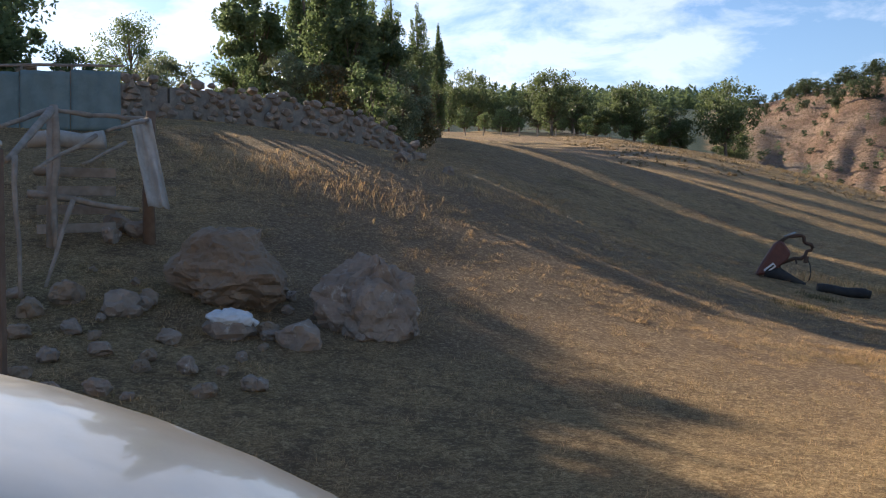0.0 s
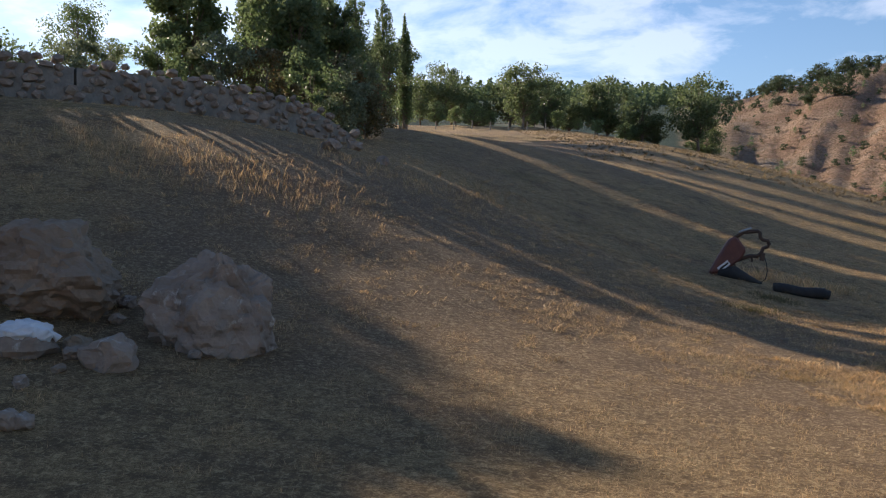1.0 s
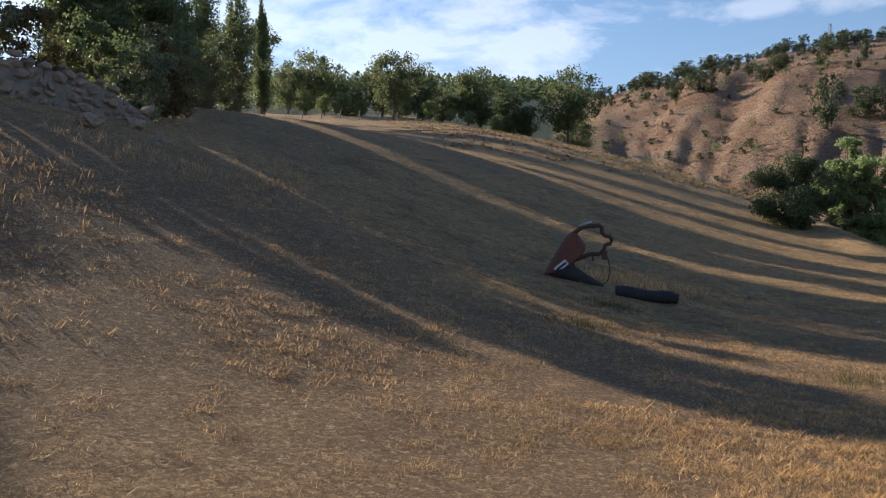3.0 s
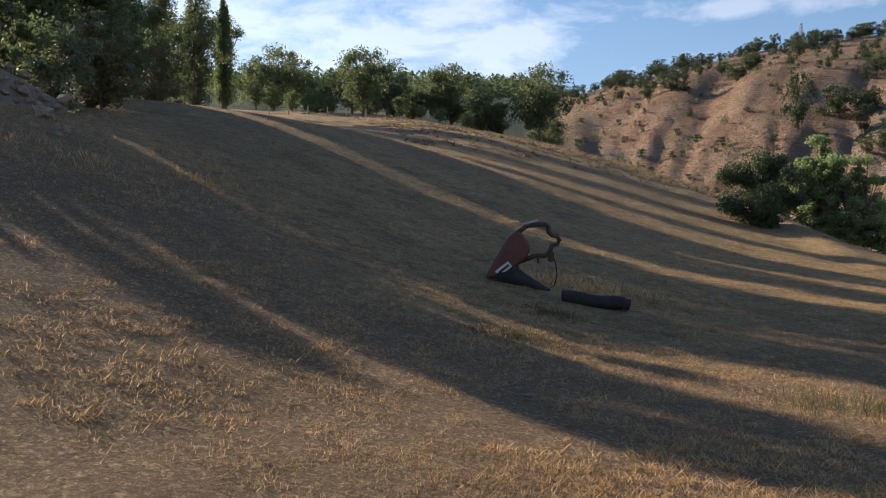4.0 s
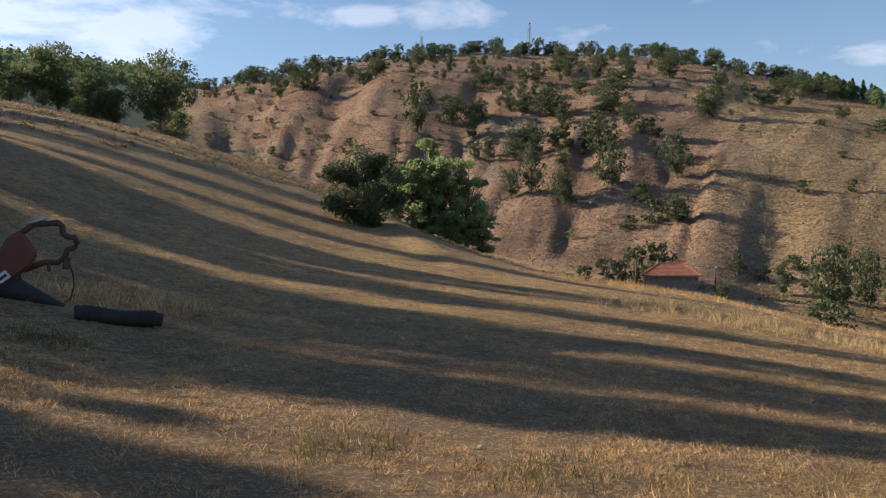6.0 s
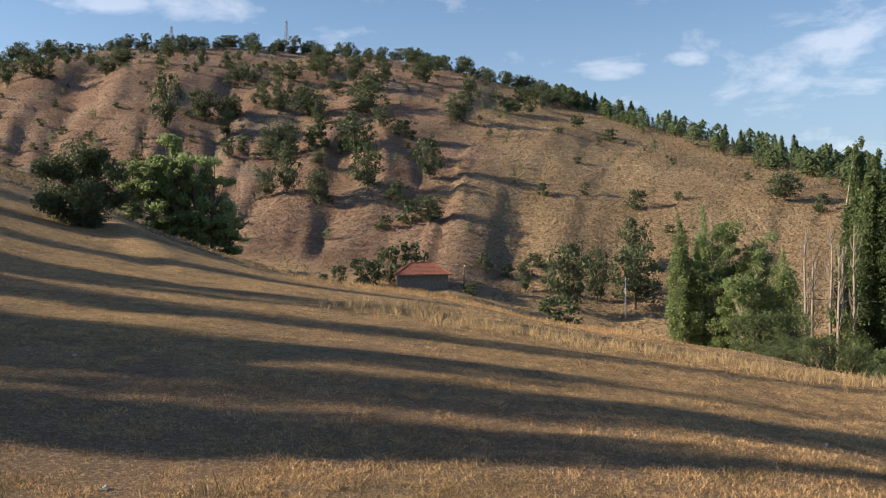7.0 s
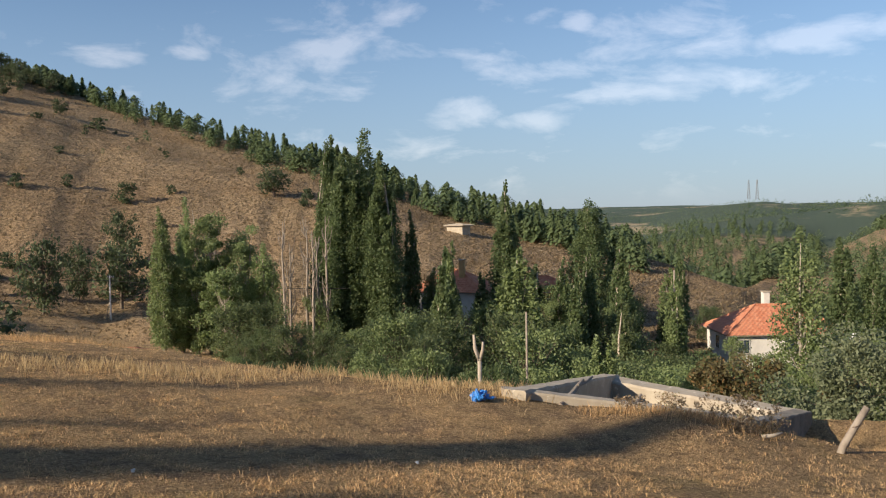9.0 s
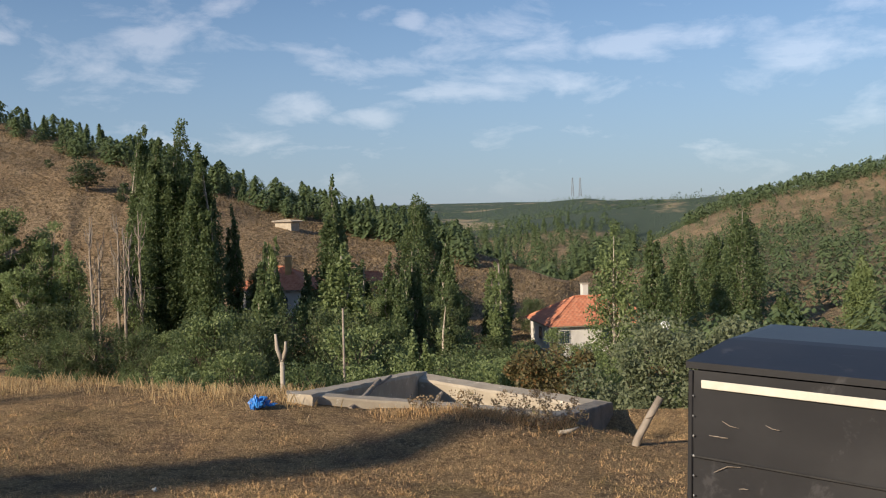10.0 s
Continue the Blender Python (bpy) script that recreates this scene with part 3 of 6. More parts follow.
def on(x, y, turn=0.0, size=1.0, sink=0.0, tilt=0.0):
    return pose(x, y, ground(x, y) - sink, tilt, 0, turn) @ Matrix.Scale(size, 4)


def build_ground():
    nb, nr = LAND[0].shape
    co = np.stack(LAND[:3], -1).reshape(-1, 3)
    centre = np.array([[HUB[0], HUB[1], LAND[2][:, 0].mean()]])
    i, j = np.meshgrid(np.arange(nb), np.arange(nr - 1), indexing="ij")
    n = (i + 1) % nb
    quads = np.stack([i * nr + j, i * nr + j + 1, n * nr + j + 1, n * nr + j], -1).reshape(-1, 4)[:, ::-1]
    me = bpy.data.meshes.new("ground")
    hub = nb * nr
    fan = [(hub, int(((k + 1) % nb) * nr), int(k * nr)) for k in range(nb)]
    me.from_pydata(np.vstack([co, centre]).tolist(), [], quads.tolist() + fan)
    me.polygons.foreach_set("use_smooth", [True] * len(me.polygons))
    for name, values in zip(("hill", "red", "wood", "bare"), LAND[3:]):
        me.attributes.new(name, "FLOAT", "POINT").data.foreach_set("value", np.append(np.broadcast_to(values, (nb, nr)).ravel(), 0.0).astype(np.float32))
    me.materials.append(MAT["ground"])
    ob = new("ground", me)
    if me.polygons[0].normal.z < 0:
        me.flip_normals()
    return tagged(ob, "sloping dry meadow and eroded red hillside across a valley", "ground", kind="structure")


build_ground()


# ---- trees and bushes ----
def crown_clumps(rng, height, width, low, shape):
    """Centres and radii of the leaf clumps of a crown that reaches from low to height."""
    out = []
    if shape == "column":
        # upright plumes side by side, each a chain of slim clumps that draws in to a point
        plumes = 5 + int(width * 0.9)
        for k in range(plumes):
            a, d = k * 2.4 + rng.random(), width * 0.34 * math.sqrt((k + 0.3) / plumes)
            tip = height * (1.0 if k == 0 else rng.uniform(0.70, 0.98) - 0.16 * d / width)
            foot = low * rng.uniform(0.8, 1.6)
            n = int(7 + (tip - foot) * 0.9)
            for i in range(n):
                u = (i + 0.5) / n
                wide = width * rng.uniform(0.135, 0.23) * (0.55 + 0.6 * math.sin(math.pi * min(0.15 + u * 0.75, 1))) * (1.04 - u) ** 0.28
                pull = d * (0.75 + 0.4 * math.sin(math.pi * u)) * (1 - 0.25 * u * u)
                out.append((math.cos(a) * pull + rng.normal() * width * 0.03, math.sin(a) * pull + rng.normal() * width * 0.03, foot + (tip - foot) * u, wide, wide, (tip - foot) / n * rng.uniform(0.8, 1.3)))
    else:
        n = 56 if shape == "round" else 30
        for i in range(n):
            a, e = i * 2.4 + rng.random(), rng.random()
            mid, half = (low + height) / 2, (height - low) / 2
            zz = mid + half * (1.72 * e - 0.92)
            reach = width / 2 * math.sqrt(max(0.08, 1 - ((zz - mid) / half) ** 2))
            d = reach * (0.15 + 0.78 * rng.random())
            s = width * (0.075 + 0.11 * rng.random() ** 1.5)
            out.append((math.cos(a) * d, math.sin(a) * d, zz, s * 1.1, s * 1.1, s * 0.95))
    out = np.array(out)
    return out[:, :3], out[:, 3:]


def tree(name, seed, height, width, shape, leaf, count, size, label, group="", bark="bark", low=None, stem=None, category="tree"):
    """A tapered trunk with limbs and a crown of loose leaves; foot at the origin."""
    rng = np.random.default_rng(seed)
    low = height * (0.12 if shape == "column" else 0.28) if low is None else low
    stem = stem or height * 0.022 + 0.03
    top = thing(name, label, category, group)
    centres, radii = crown_clumps(rng, height, width, low, shape)
    g = Geo()
    bend = rng.normal(size=2) * height * 0.025
    tip = height * (0.93 if shape == "column" else 0.72)
    spine = [(bend[0] * math.sin(3 * u), bend[1] * math.sin(2.5 * u), -0.5 + u * (tip + 0.5)) for u in (0, 0.12, 0.3, 0.5, 0.75, 1.0)]
    g.tube(spine, [stem * k for k in (1.35, 1.0, 0.85, 0.65, 0.4, 0.12)], 7)
    for c in centres[:: 5 if shape == "column" else 1]:
        u = min(max((c[2] * 0.62) / tip, 0.15), 0.9)
        start = Vector((bend[0] * math.sin(3 * u), bend[1] * math.sin(2.5 * u), u * tip))
        end = Vector(c)
        mid = (start + end) / 2 + Vector((0, 0, -0.06 * (end - start).length))
        g.tube([start, mid, end], [stem * 0.38 * (1 - 0.5 * u), stem * 0.25 * (1 - 0.5 * u), stem * 0.06], 5, False)
    part("trunk", g, MAT[bark], top, smooth=True)
    crown = new("crown", cards("crown", leaves(rng, centres, radii, count, size, 0.3), MAT[leaf]))
    crown.parent = top
    return top


def settle_tree(ob, x, y, turn=0.0, sx=1.0, sz=None, sink=0.1):
    m = pose(x, y, ground(x, y) - sink, 0, 0, turn) @ Matrix.Diagonal((sx, sx, sz or sx, 1))
    return m


def stand(kinds, spots, rng, nominal, sink=0.15):
    """Copies of the given trees at (x, y, height, width); the first use of each takes the original."""
    for x, y, h, w in spots:
        k = rng.randrange(len(kinds))
        m = settle_tree(None, x, y, rng.random() * 360, w / nominal[1], h / nominal[0], sink)
        if kinds[k][1]:
            copy_thing(kinds[k][0], m)
        else:
            kinds[k][0].matrix_basis = m
            kinds[k][1] = True


rng = random.Random(4)

# row of poplars and elms along the upper side of the meadow
ROW = [(-9.9, 59.6, 12.5, 3.0), (-9.5, 65.6, 16.5, 3.6), (-8.7, 73.6, 17.5, 4.2), (-7.7, 83.5, 18.0, 4.6), (-5.4, 92.5, 18.4, 5.0), (-2.6, 98.0, 15.8, 4.0), (-0.2, 103.0, 14.0, 2.8), (-5.4, 49.0, 14.8, 4.4), (-5.4, 43.6, 9.6, 4.2), (-6.4, 54.5, 11.5, 4.6), (-5.2, 66.5, 11.5, 4.6)]
for k, (x, y, h, w) in enumerate(ROW):
    ob = tree("poplar_tree", 100 + k, h, w, "column", "poplar_leaf", 9500, 0.12, "tall slim green poplar at the upper edge of the meadow", "poplars above the meadow", "bark", h * 0.1)
    ob.matrix_basis = settle_tree(None, x, y, k * 50)
# the first three, mostly out of view, are added to shade the near meadow
ELMS = [(-14.8, 24.6, 5.5, 5.8), (-17.7, 27.0, 6.2, 6.0), (-17.4, 31.5, 6.2, 4.6), (-8.6, 38.5, 6.6, 4.2), (-4.4, 42.5, 6.4, 3.4), (-3.4, 50.0, 7.0, 4.0), (-4.6, 63.0, 8.5, 5.0), (-4.2, 80.0, 10.0, 6.0), (-2.8, 97.0, 11.0, 7.5), (-0.9, 114.0, 12.5, 7.5), (-22.5, 39.5, 9.0, 5.0), (-26.0, 46.0, 8.0, 6.5), (-27.0, 75.0, 9.5, 8.0)]
for k, (x, y, h, w) in enumerate(ELMS):
    ob = tree("elm_tree", 130 + k, h, w, "round", "oak_leaf" if k % 3 else "poplar_leaf", 9000, 0.11, "leafy dark green elm behind the stone wall", "elms behind the wall", "bark", h * 0.12)
    ob.matrix_basis = settle_tree(None, x, y, k * 70)
SHRUBS = [(-1.6, 36.4, 3.2, 2.6), (-3.0, 36.2, 3.8, 2.8), (-4.6, 35.2, 3.4, 2.8), (-6.2, 34.8, 3.6, 3.0), (-8.2, 33.6, 3.0, 3.0), (-0.9, 39.5, 3.2, 2.4), (-1.8, 43.0, 4.0, 3.2), (-1.9, 50.0, 4.5, 3.6), (-1.6, 60.0, 4.5, 3.8), (-10.5, 32.5, 2.6, 3.0), (-13.5, 31.0, 2.8, 3.4)]
for k, (x, y, h, w) in enumerate(SHRUBS):
    ob = tree("shrub", 160 + k, h, w, "bush", ("willow_leaf", "poplar_leaf", "brown_leaf")[k % 3], 5000, 0.065, "grey-green leafy shrub growing behind the stone wall", "shrubs behind the wall", "bark", 0.1, 0.05, "shrub")
    ob.matrix_basis = settle_tree(None, x, y, k * 40)

# oaks and orchard at the head of the meadow
oaks = [[tree("oak_tree", 200 + k, 10, 9.5, "round", "oak_leaf", 6500, 0.19, "broad dark green oak at the head of the meadow", "oaks at the meadow's head", "bark", 2.2), False] for k in range(3)]
stand(oaks, [(20.5, 156, 12.0, 10.8), (55.5, 164, 16.0, 12.5), (38.0, 176, 10.5, 5.6), (45.5, 168, 7.4, 9.0), (31.0, 190, 9.0, 9.0), (26.0, 196, 8.5, 9.5), (9.0, 190, 8.5, 8.5), (2.0, 175, 8.5, 8.0), (49.0, 172, 6.5, 6.0), (62.0, 178, 7.0, 8.0), (15.5, 200, 8.0, 9.0), (27, 172, 9, 9), (33, 178, 9.5, 10), (41, 179, 9, 10), (48.5, 184, 9.5, 10), (5.5, 182, 9, 9), (14, 186, 8.5, 10), (21, 182, 9, 10)], rng, (10, 9.5))
fruit = [[tree("fruit_tree", 220 + k, 5, 4, "round", "light_leaf", 2600, 0.14, "small light green fruit tree in the orchard", "orchard trees", "bark", 1.0), False] for k in range(2)]
stand(fruit, [(27.5, 160, 4.0, 3.2), (31.5, 161, 3.6, 3.0), (35.5, 162, 4.0, 3.4), (24.5, 170, 4.5, 3.6), (12.0, 165, 4.8, 4.4), (8.5, 158, 5.0, 4.2), (5.0, 168, 5.5, 4.4), (16.0, 172, 4.6, 4.0), (41.0, 163, 3.8, 3.2)], rng, (5, 4))

# round bush and the pale young poplars on the brow
bush = tree("round_bush", 240, 4.3, 4.6, "round", "juniper_leaf", 26000, 0.075, "large round dark green bush on the brow of the meadow", "", "bark", 0.2, 0.14, "bush")
bush.matrix_basis = settle_tree(None, 31.4, 49.8, 0, 1, 1, 0.25)
young = [[tree("young_poplar", 250 + k, 8, 3.6, "round", "pale_leaf", 8000, 0.12, "pale green young poplar below the brow", "young poplars below the brow", "bark", 0.2), False] for k in range(2)]
stand(young, [(58.4, 90.0, 7.0, 4.0), (60.0, 88.6, 9.0, 4.6), (61.5, 87.2, 10.4, 4.6), (63.0, 85.7, 10.2, 4.4), (64.4, 84.6, 8.6, 4.2), (62.4, 88.5, 9.6, 4.6), (66.0, 84.0, 6.2, 4.0)], rng, (8, 3.6))

# scattered trees on the far slope
slope_trees = [[tree("hillside_tree", 300 + k, 8, 7.4, "round", "juniper_leaf", 2200, 0.22, "green oak standing on the bare far hillside", "hillside trees", "bark", 1.0), False] for k in range(5)]
slope_bushes = [[tree("hillside_bush", 320 + k, 3, 3.2, "bush", "juniper_leaf", 700, 0.16, "low dark juniper bush on the far hillside", "hillside bushes", "bark", 0.1, 0.05, "bush"), False] for k in range(3)]
LARGE = [(175.8, 172.5, 11.2, 12), (176.4, 147.1, 11.3, 8.5), (145.7, 166.2, 9.2, 6.5), (159.4, 152.8, 8.7, 5.8), (142.4, 170.1, 7.2, 5.6), (147.5, 157.1, 6.4, 4.2), (156.9, 233.3, 12, 9), (168.6, 219.4, 9.7, 8), (166.9, 192.7, 10.6, 13), (154.4, 129.1, 7.4, 9.8), (138.4, 93.6, 6.6, 4.6), (133.1, 81.6, 8.5, 5.2), (146.0, 83.2, 7.2, 3.4), (161.8, 83.5, 7.8, 4.2), (144.5, 75.0, 8.9, 6.2), (227.0, 176.2, 9.9, 9.9), (240.0, 236.8, 8.3, 6.5), (198.0, 238.0, 9.2, 9.2), (197.5, 215.3, 7.9, 8.2), (213.7, 204.8, 7.3, 8.2), (174.6, 239.0, 8.6, 10.3), (213.9, 71.0, 6.2, 5.2)]
SMALL = [(188.9, 121.1, 3.5, 3.6), (197.1, 114.1, 3.1, 3.3), (197.3, 100.4, 4.8, 5.4), (205.5, 93.2, 2.5, 2.8), (159.5, 143.2, 3.9, 5.2), (147.4, 136.5, 2.7, 3.8), (152.5, 133.8, 4.9, 5.2), (141.4, 104.5, 3.2, 2.9), (150.9, 99.1, 2.8, 4.4), (243.9, 149.7, 2.2, 4.5), (261.0, 140.4, 3.7, 5.6), (208.4, 61.3, 3.9, 4.1), (233.5, 86.2, 2.8, 3), (127.7, 162.1, 2.6, 4.2), (195.6, 172.2, 4.5, 7.2), (173.4, 183.6, 6.1, 6.1)]
stand(slope_trees, LARGE, rng, (8, 7.4))
stand(slope_bushes, SMALL, rng, (3, 3.2))


def crest_of(b):
    return float(np.interp(b, CREST_AT, CREST_R)), float(np.interp(b, FLOOR_AT, FLOOR_R))


more_trees, more_bushes = [], []
while len(more_trees) < 140:
    b, u = rng.uniform(19, 60), rng.random() ** 0.8
    rc, rv = crest_of(b)
    if u < 0.28 or (b > 47 and u < 0.62) or (b < 36 and u < 0.6):
        continue
    h = rng.uniform(2.8, 6.6)
    more_trees.append((*polar(b, rv + u * (rc - rv)), h, h * rng.uniform(0.75, 1.1)))
while len(more_bushes) < 440:
    b, u = rng.uniform(19, 66), rng.random() ** 0.7
    rc, rv = crest_of(b)
    if u < 0.12 or (b > 50 and u < 0.5 and rng.random() < 0.75) or (b > 56 and rng.random() < 0.7):
        continue
    h = rng.uniform(0.7, 1.7) + 1.6 * rng.random() ** 2
    more_bushes.append((*polar(b, rv + u * (rc - rv)), h, h * rng.uniform(1.0, 1.6)))
for b in np.arange(18.5, 60, 0.33):
    rc, rv = crest_of(b)
    h = 1.6 + 4.6 * rng.random() ** 1.8
    more_trees.append((*polar(b + rng.uniform(-0.25, 0.25), rc * rng.uniform(0.95, 1.0)), h, h * rng.uniform(0.8, 1.35)))
stand(slope_trees, more_trees, rng, (8, 7.4))
stand(slope_bushes, more_bushes[:265], rng, (3, 3.2), 0.1)


def pine_belt(name, bearings_r, label, seed, height, count=70, full=False, fine=1.0):
    """Planted conifers, many alike, as one mesh."""
    r2 = np.random.default_rng(seed)
    out = []
    for x, y in bearings_r:
        h = height * (0.45 + 1.05 * r2.random() ** 1.3)
        stout = r2.uniform(0.26, 0.46)
        z = ground(x, y)
        u = r2.random(count) ** 0.8
        a, d = r2.random(count) * 6.283, (1.02 - u) * h * stout * (0.35 + 0.6 * r2.random(count))
        if full or r2.random() < 0.4:
            d = np.sin(np.pi * np.clip(u * 0.9 + 0.1, 0, 1)) * h * 0.55 * np.sqrt(r2.random(count))
        p = np.stack([x + np.cos(a) * d, y + np.sin(a) * d, z + 0.15 + u * h], 1)
        out_way = np.stack([np.cos(a), np.sin(a), -0.35 + 0 * a], 1) * (0.16 * h * fine)
        side = np.stack([-np.sin(a), np.cos(a), 0 * a], 1) * (0.075 * h * fine)
        lift = np.stack([0 * a, 0 * a, 0 * a + 0.05 * h * fine], 1)
        out.append(np.stack([p - side, p + out_way - lift * 0.4, p + side, p + lift - out_way * 0.3], 1))
    ob = new(name, cards(name, np.concatenate(out), MAT["pine_leaf"]))
    return tagged(ob, label, "pine forest", kind="stuff")


spots = []
while len(spots) < 700:
    b = rng.uniform(56, 97)
    rc, rv = crest_of(b)
    deep = 0.10 + 0.12 * min(max((b - 56) / 20, 0), 1)
    spots.append(polar(b, rc * (1.07 - deep * rng.random())))
pine_belt("hillside_scrub", [p[:2] for p in more_bushes[265:]], "small dark shrubs dotted over the far hillside", 6, 2.2, 60, True)
pine_belt("pine_forest", spots, "belt of dark planted pines along the crest", 7, 5.0, 170, False, 0.72)
spots = [polar(rng.uniform(-8, 19.5), rng.uniform(470, 670)) for _ in range(2300)]
pine_belt("far_forest", spots, "distant dark green wooded ridge beyond the orchard", 8, 9.0, 22, True)
spots = [polar(rng.uniform(94, 107.5), 270 + 560 * rng.random() ** 1.4) for _ in range(760)]
pine_belt("valley_forest", spots, "dark green tree belt along the valley bottom", 9, 8.5, 190, False, 0.55)
spots = []
while len(spots) < 1900:
    b, r = rng.uniform(107.5, 134), rng.uniform(85, 520)
    if rng.random() < (0.9 if r < 330 else 0.45 if r < 465 else 1.0):
        spots.append(polar(b, r))
pine_belt("scrub_slope", spots, "scattered green scrub on the slope beside the valley", 10, 3.4, 70, True, 0.7)

spots = [polar(rng.uniform(110.5, 135), rng.uniform(462, 560)) for _ in range(1100)]
pine_belt("crest_wood", spots, "dark green wood along the crest beside the valley", 12, 5.0, 40, True)
spots = [polar(rng.uniform(86, 113), rng.uniform(900, 1720)) for _ in range(3600)]
pine_belt("distant_forest", spots, "dark forest covering the distant hills", 11, 7.0, 8, True)

# tall poplars by the stream
TALL = [(119.5, 29.4, 27.6, 10.0), (121.0, 34.2, 27.2, 6.0), (115.7, 26.3, 24.4, 6.4), (117.2, 31.5, 25.4, 6.2), (132.5, 0.5, 16.0, 8.6), (125.2, 11.5, 15.4, 5.6), (112.2, 18.1, 12.5, 3.0), (136.7, -3.3, 10, 4.4)]
for k, (x, y, h, w) in enumerate(TALL):
    ob = tree("poplar_tree", 400 + k, h, w, "column", "poplar_leaf", 30000 if h > 20 else 14000, 0.17, "tall columnar dark green poplar by the stream", "poplars by the stream", "pale_bark", h * 0.06, 0.28)
    ob.matrix_basis = settle_tree(None, x, y, k * 60)
SIDE = [(85.0, -14.1, 16.0, 5.6), (107.2, -24.7, 14.6, 4.4), (121.5, -33.2, 13.6, 6.0), (130.8, -41.9, 12.4, 6.6), (116.2, -39.1, 16.8, 6.6), (110.0, -50.4, 9.6, 4.8), (105.7, -39.3, 6, 4)]
for k, (x, y, h, w) in enumerate(SIDE):
    ob = tree("poplar_tree", 420 + k, h, w, "column", "light_leaf" if k in (0, 5) else "poplar_leaf", 10000, 0.14 if k == 0 else 0.17, "green poplar standing among the village houses", "poplars by the houses", "pale_bark", h * 0.08, 0.2)
    ob.matrix_basis = settle_tree(None, x, y, k * 60)
LOOSE = [(114.8, 50.8, 19.3, 5.6), (113.2, 47.6, 18.7, 6.6), (115.6, 43.1, 18.1, 6.8), (108.7, 51.4, 17.1, 4.6), (112.0, 40.4, 14.0, 6.0), (110.5, 48.0, 12.0, 6.6), (109.5, 44.0, 11.0, 6.6), (112.8, 45.2, 16.4, 6.0), (110.8, 50.0, 14.6, 5.0)]
for k, (x, y, h, w) in enumerate(LOOSE):
    ob = tree("poplar_tree", 440 + k, h, w, "round" if k in (1, 2, 5, 6, 7) else "column", "light_leaf" if k % 2 else "pale_leaf", 14000, 0.13, "loose grey-green poplar at the field's lower edge", "loose poplars", "pale_bark", h * 0.05, 0.2)
    ob.matrix_basis = settle_tree(None, x, y, k * 60)
for k, (x, y, h) in enumerate([(110.2, 37.2, 16.7), (111.2, 36.7, 14.3), (113.4, 35.3, 17.4), (110.5, 33.8, 15.9), (112.7, 32.7, 17.6), (113.5, 34.0, 14.5)]):
    dead = thing("dead_tree", "bare pale dead poplar with thin upright twigs", "tree", "dead poplars", on(x, y, k * 61))
    g = Geo().tube([(0, 0, -0.4), (0.1, 0, h * 0.4), (-0.1, 0.1, h * 0.75), (0, 0, h)], [0.22, 0.17, 0.11, 0.03], 7)
    part("trunk", g, MAT["wood"], dead, smooth=True)
    for i in range(22):
        z0, a = h * rng.uniform(0.3, 0.92), rng.random() * 6.28
        n = rng.uniform(0.8, 2.2)
        g = Geo().tube([(0, 0, z0), (math.cos(a) * 0.3 * n, math.sin(a) * 0.3 * n, z0 + 0.5 * n), (math.cos(a) * 0.4 * n, math.sin(a) * 0.4 * n, z0 + 1.2 * n)], [0.07, 0.05, 0.02], 4, False)
        part("twig", g, MAT["wood"], dead)

# mixed trees filling the valley
rng = random.Random(29)
valley = [[tree("valley_tree", 500 + k, 8, 6.2, "round", ("oak_leaf", "poplar_leaf", "oak_leaf", "light_leaf")[k], 6500, 0.115, "dense green broadleaf tree in the valley", "valley trees", "bark", 0.8), False] for k in range(4)]
spots = []
while len(spots) < 190:
    b, r = rng.uniform(70, 127), rng.uniform(42, 128)
    x, y = polar(b, r)
    up = 1.6 + math.tan(radians(rng.uniform(-9.0, -6.6) if r < 70 else rng.uniform(-6.8, -3.2))) * r
    if 80 < b < 91 and r > 60:
        up = 1.6 + math.tan(radians(rng.uniform(-6.2, -3.6))) * r
    if 97 < b < 110 and r < 114:
        up = 1.6 + math.tan(radians(-8.5)) * r
    if b > 109:
        up = 1.6 + math.tan(radians(-7.5)) * r
    h = up - ground(x, y)
    if h < 2.2 or h > 14:
        continue
    spots.append((x, y, h, min(h * 0.75, 6.5) * rng.uniform(0.85, 1.2)))
stand(valley, spots, rng, (8, 6.2), 0.3)
slim = [[tree("slim_tree", 540 + k, 10, 3.2, "column", ("poplar_leaf", "light_leaf", "oak_leaf")[k], 5000, 0.14, "slender upright green tree growing between the houses", "slender trees in the valley", "pale_bark", 1.6), False] for k in range(3)]
spots = []
while len(spots) < 14:
    b, r = rng.uniform(83, 100), rng.uniform(72, 108)
    x, y = polar(b, r)
    h = 1.6 + math.tan(radians(rng.uniform(-5.0, -2.2))) * r - ground(x, y)
    if 5 < h < 15:
        spots.append((x, y, h, h * rng.uniform(0.24, 0.36)))
stand(slim, spots, rng, (10, 3.2), 0.3)
# the slender trees and the bushes that half hide the houses: place, top, width
stand(slim, [(x, y, top - ground(x, y), w) for x, y, top, w in [(114.6, 24.9, 0.4, 2.6), (122.8, 24.0, 0.6, 3.6), (111.5, 17.5, -1.3, 2.7), (115.8, 14.4, -2.5, 3.7), (129.9, 11.6, 4.1, 4.8), (112.0, 7.7, -1.2, 4.5), (109.9, 4.6, -4.4, 3.2), (127.2, 21.6, -5.0, 3.0)]], rng, (10, 3.2), 0.3)
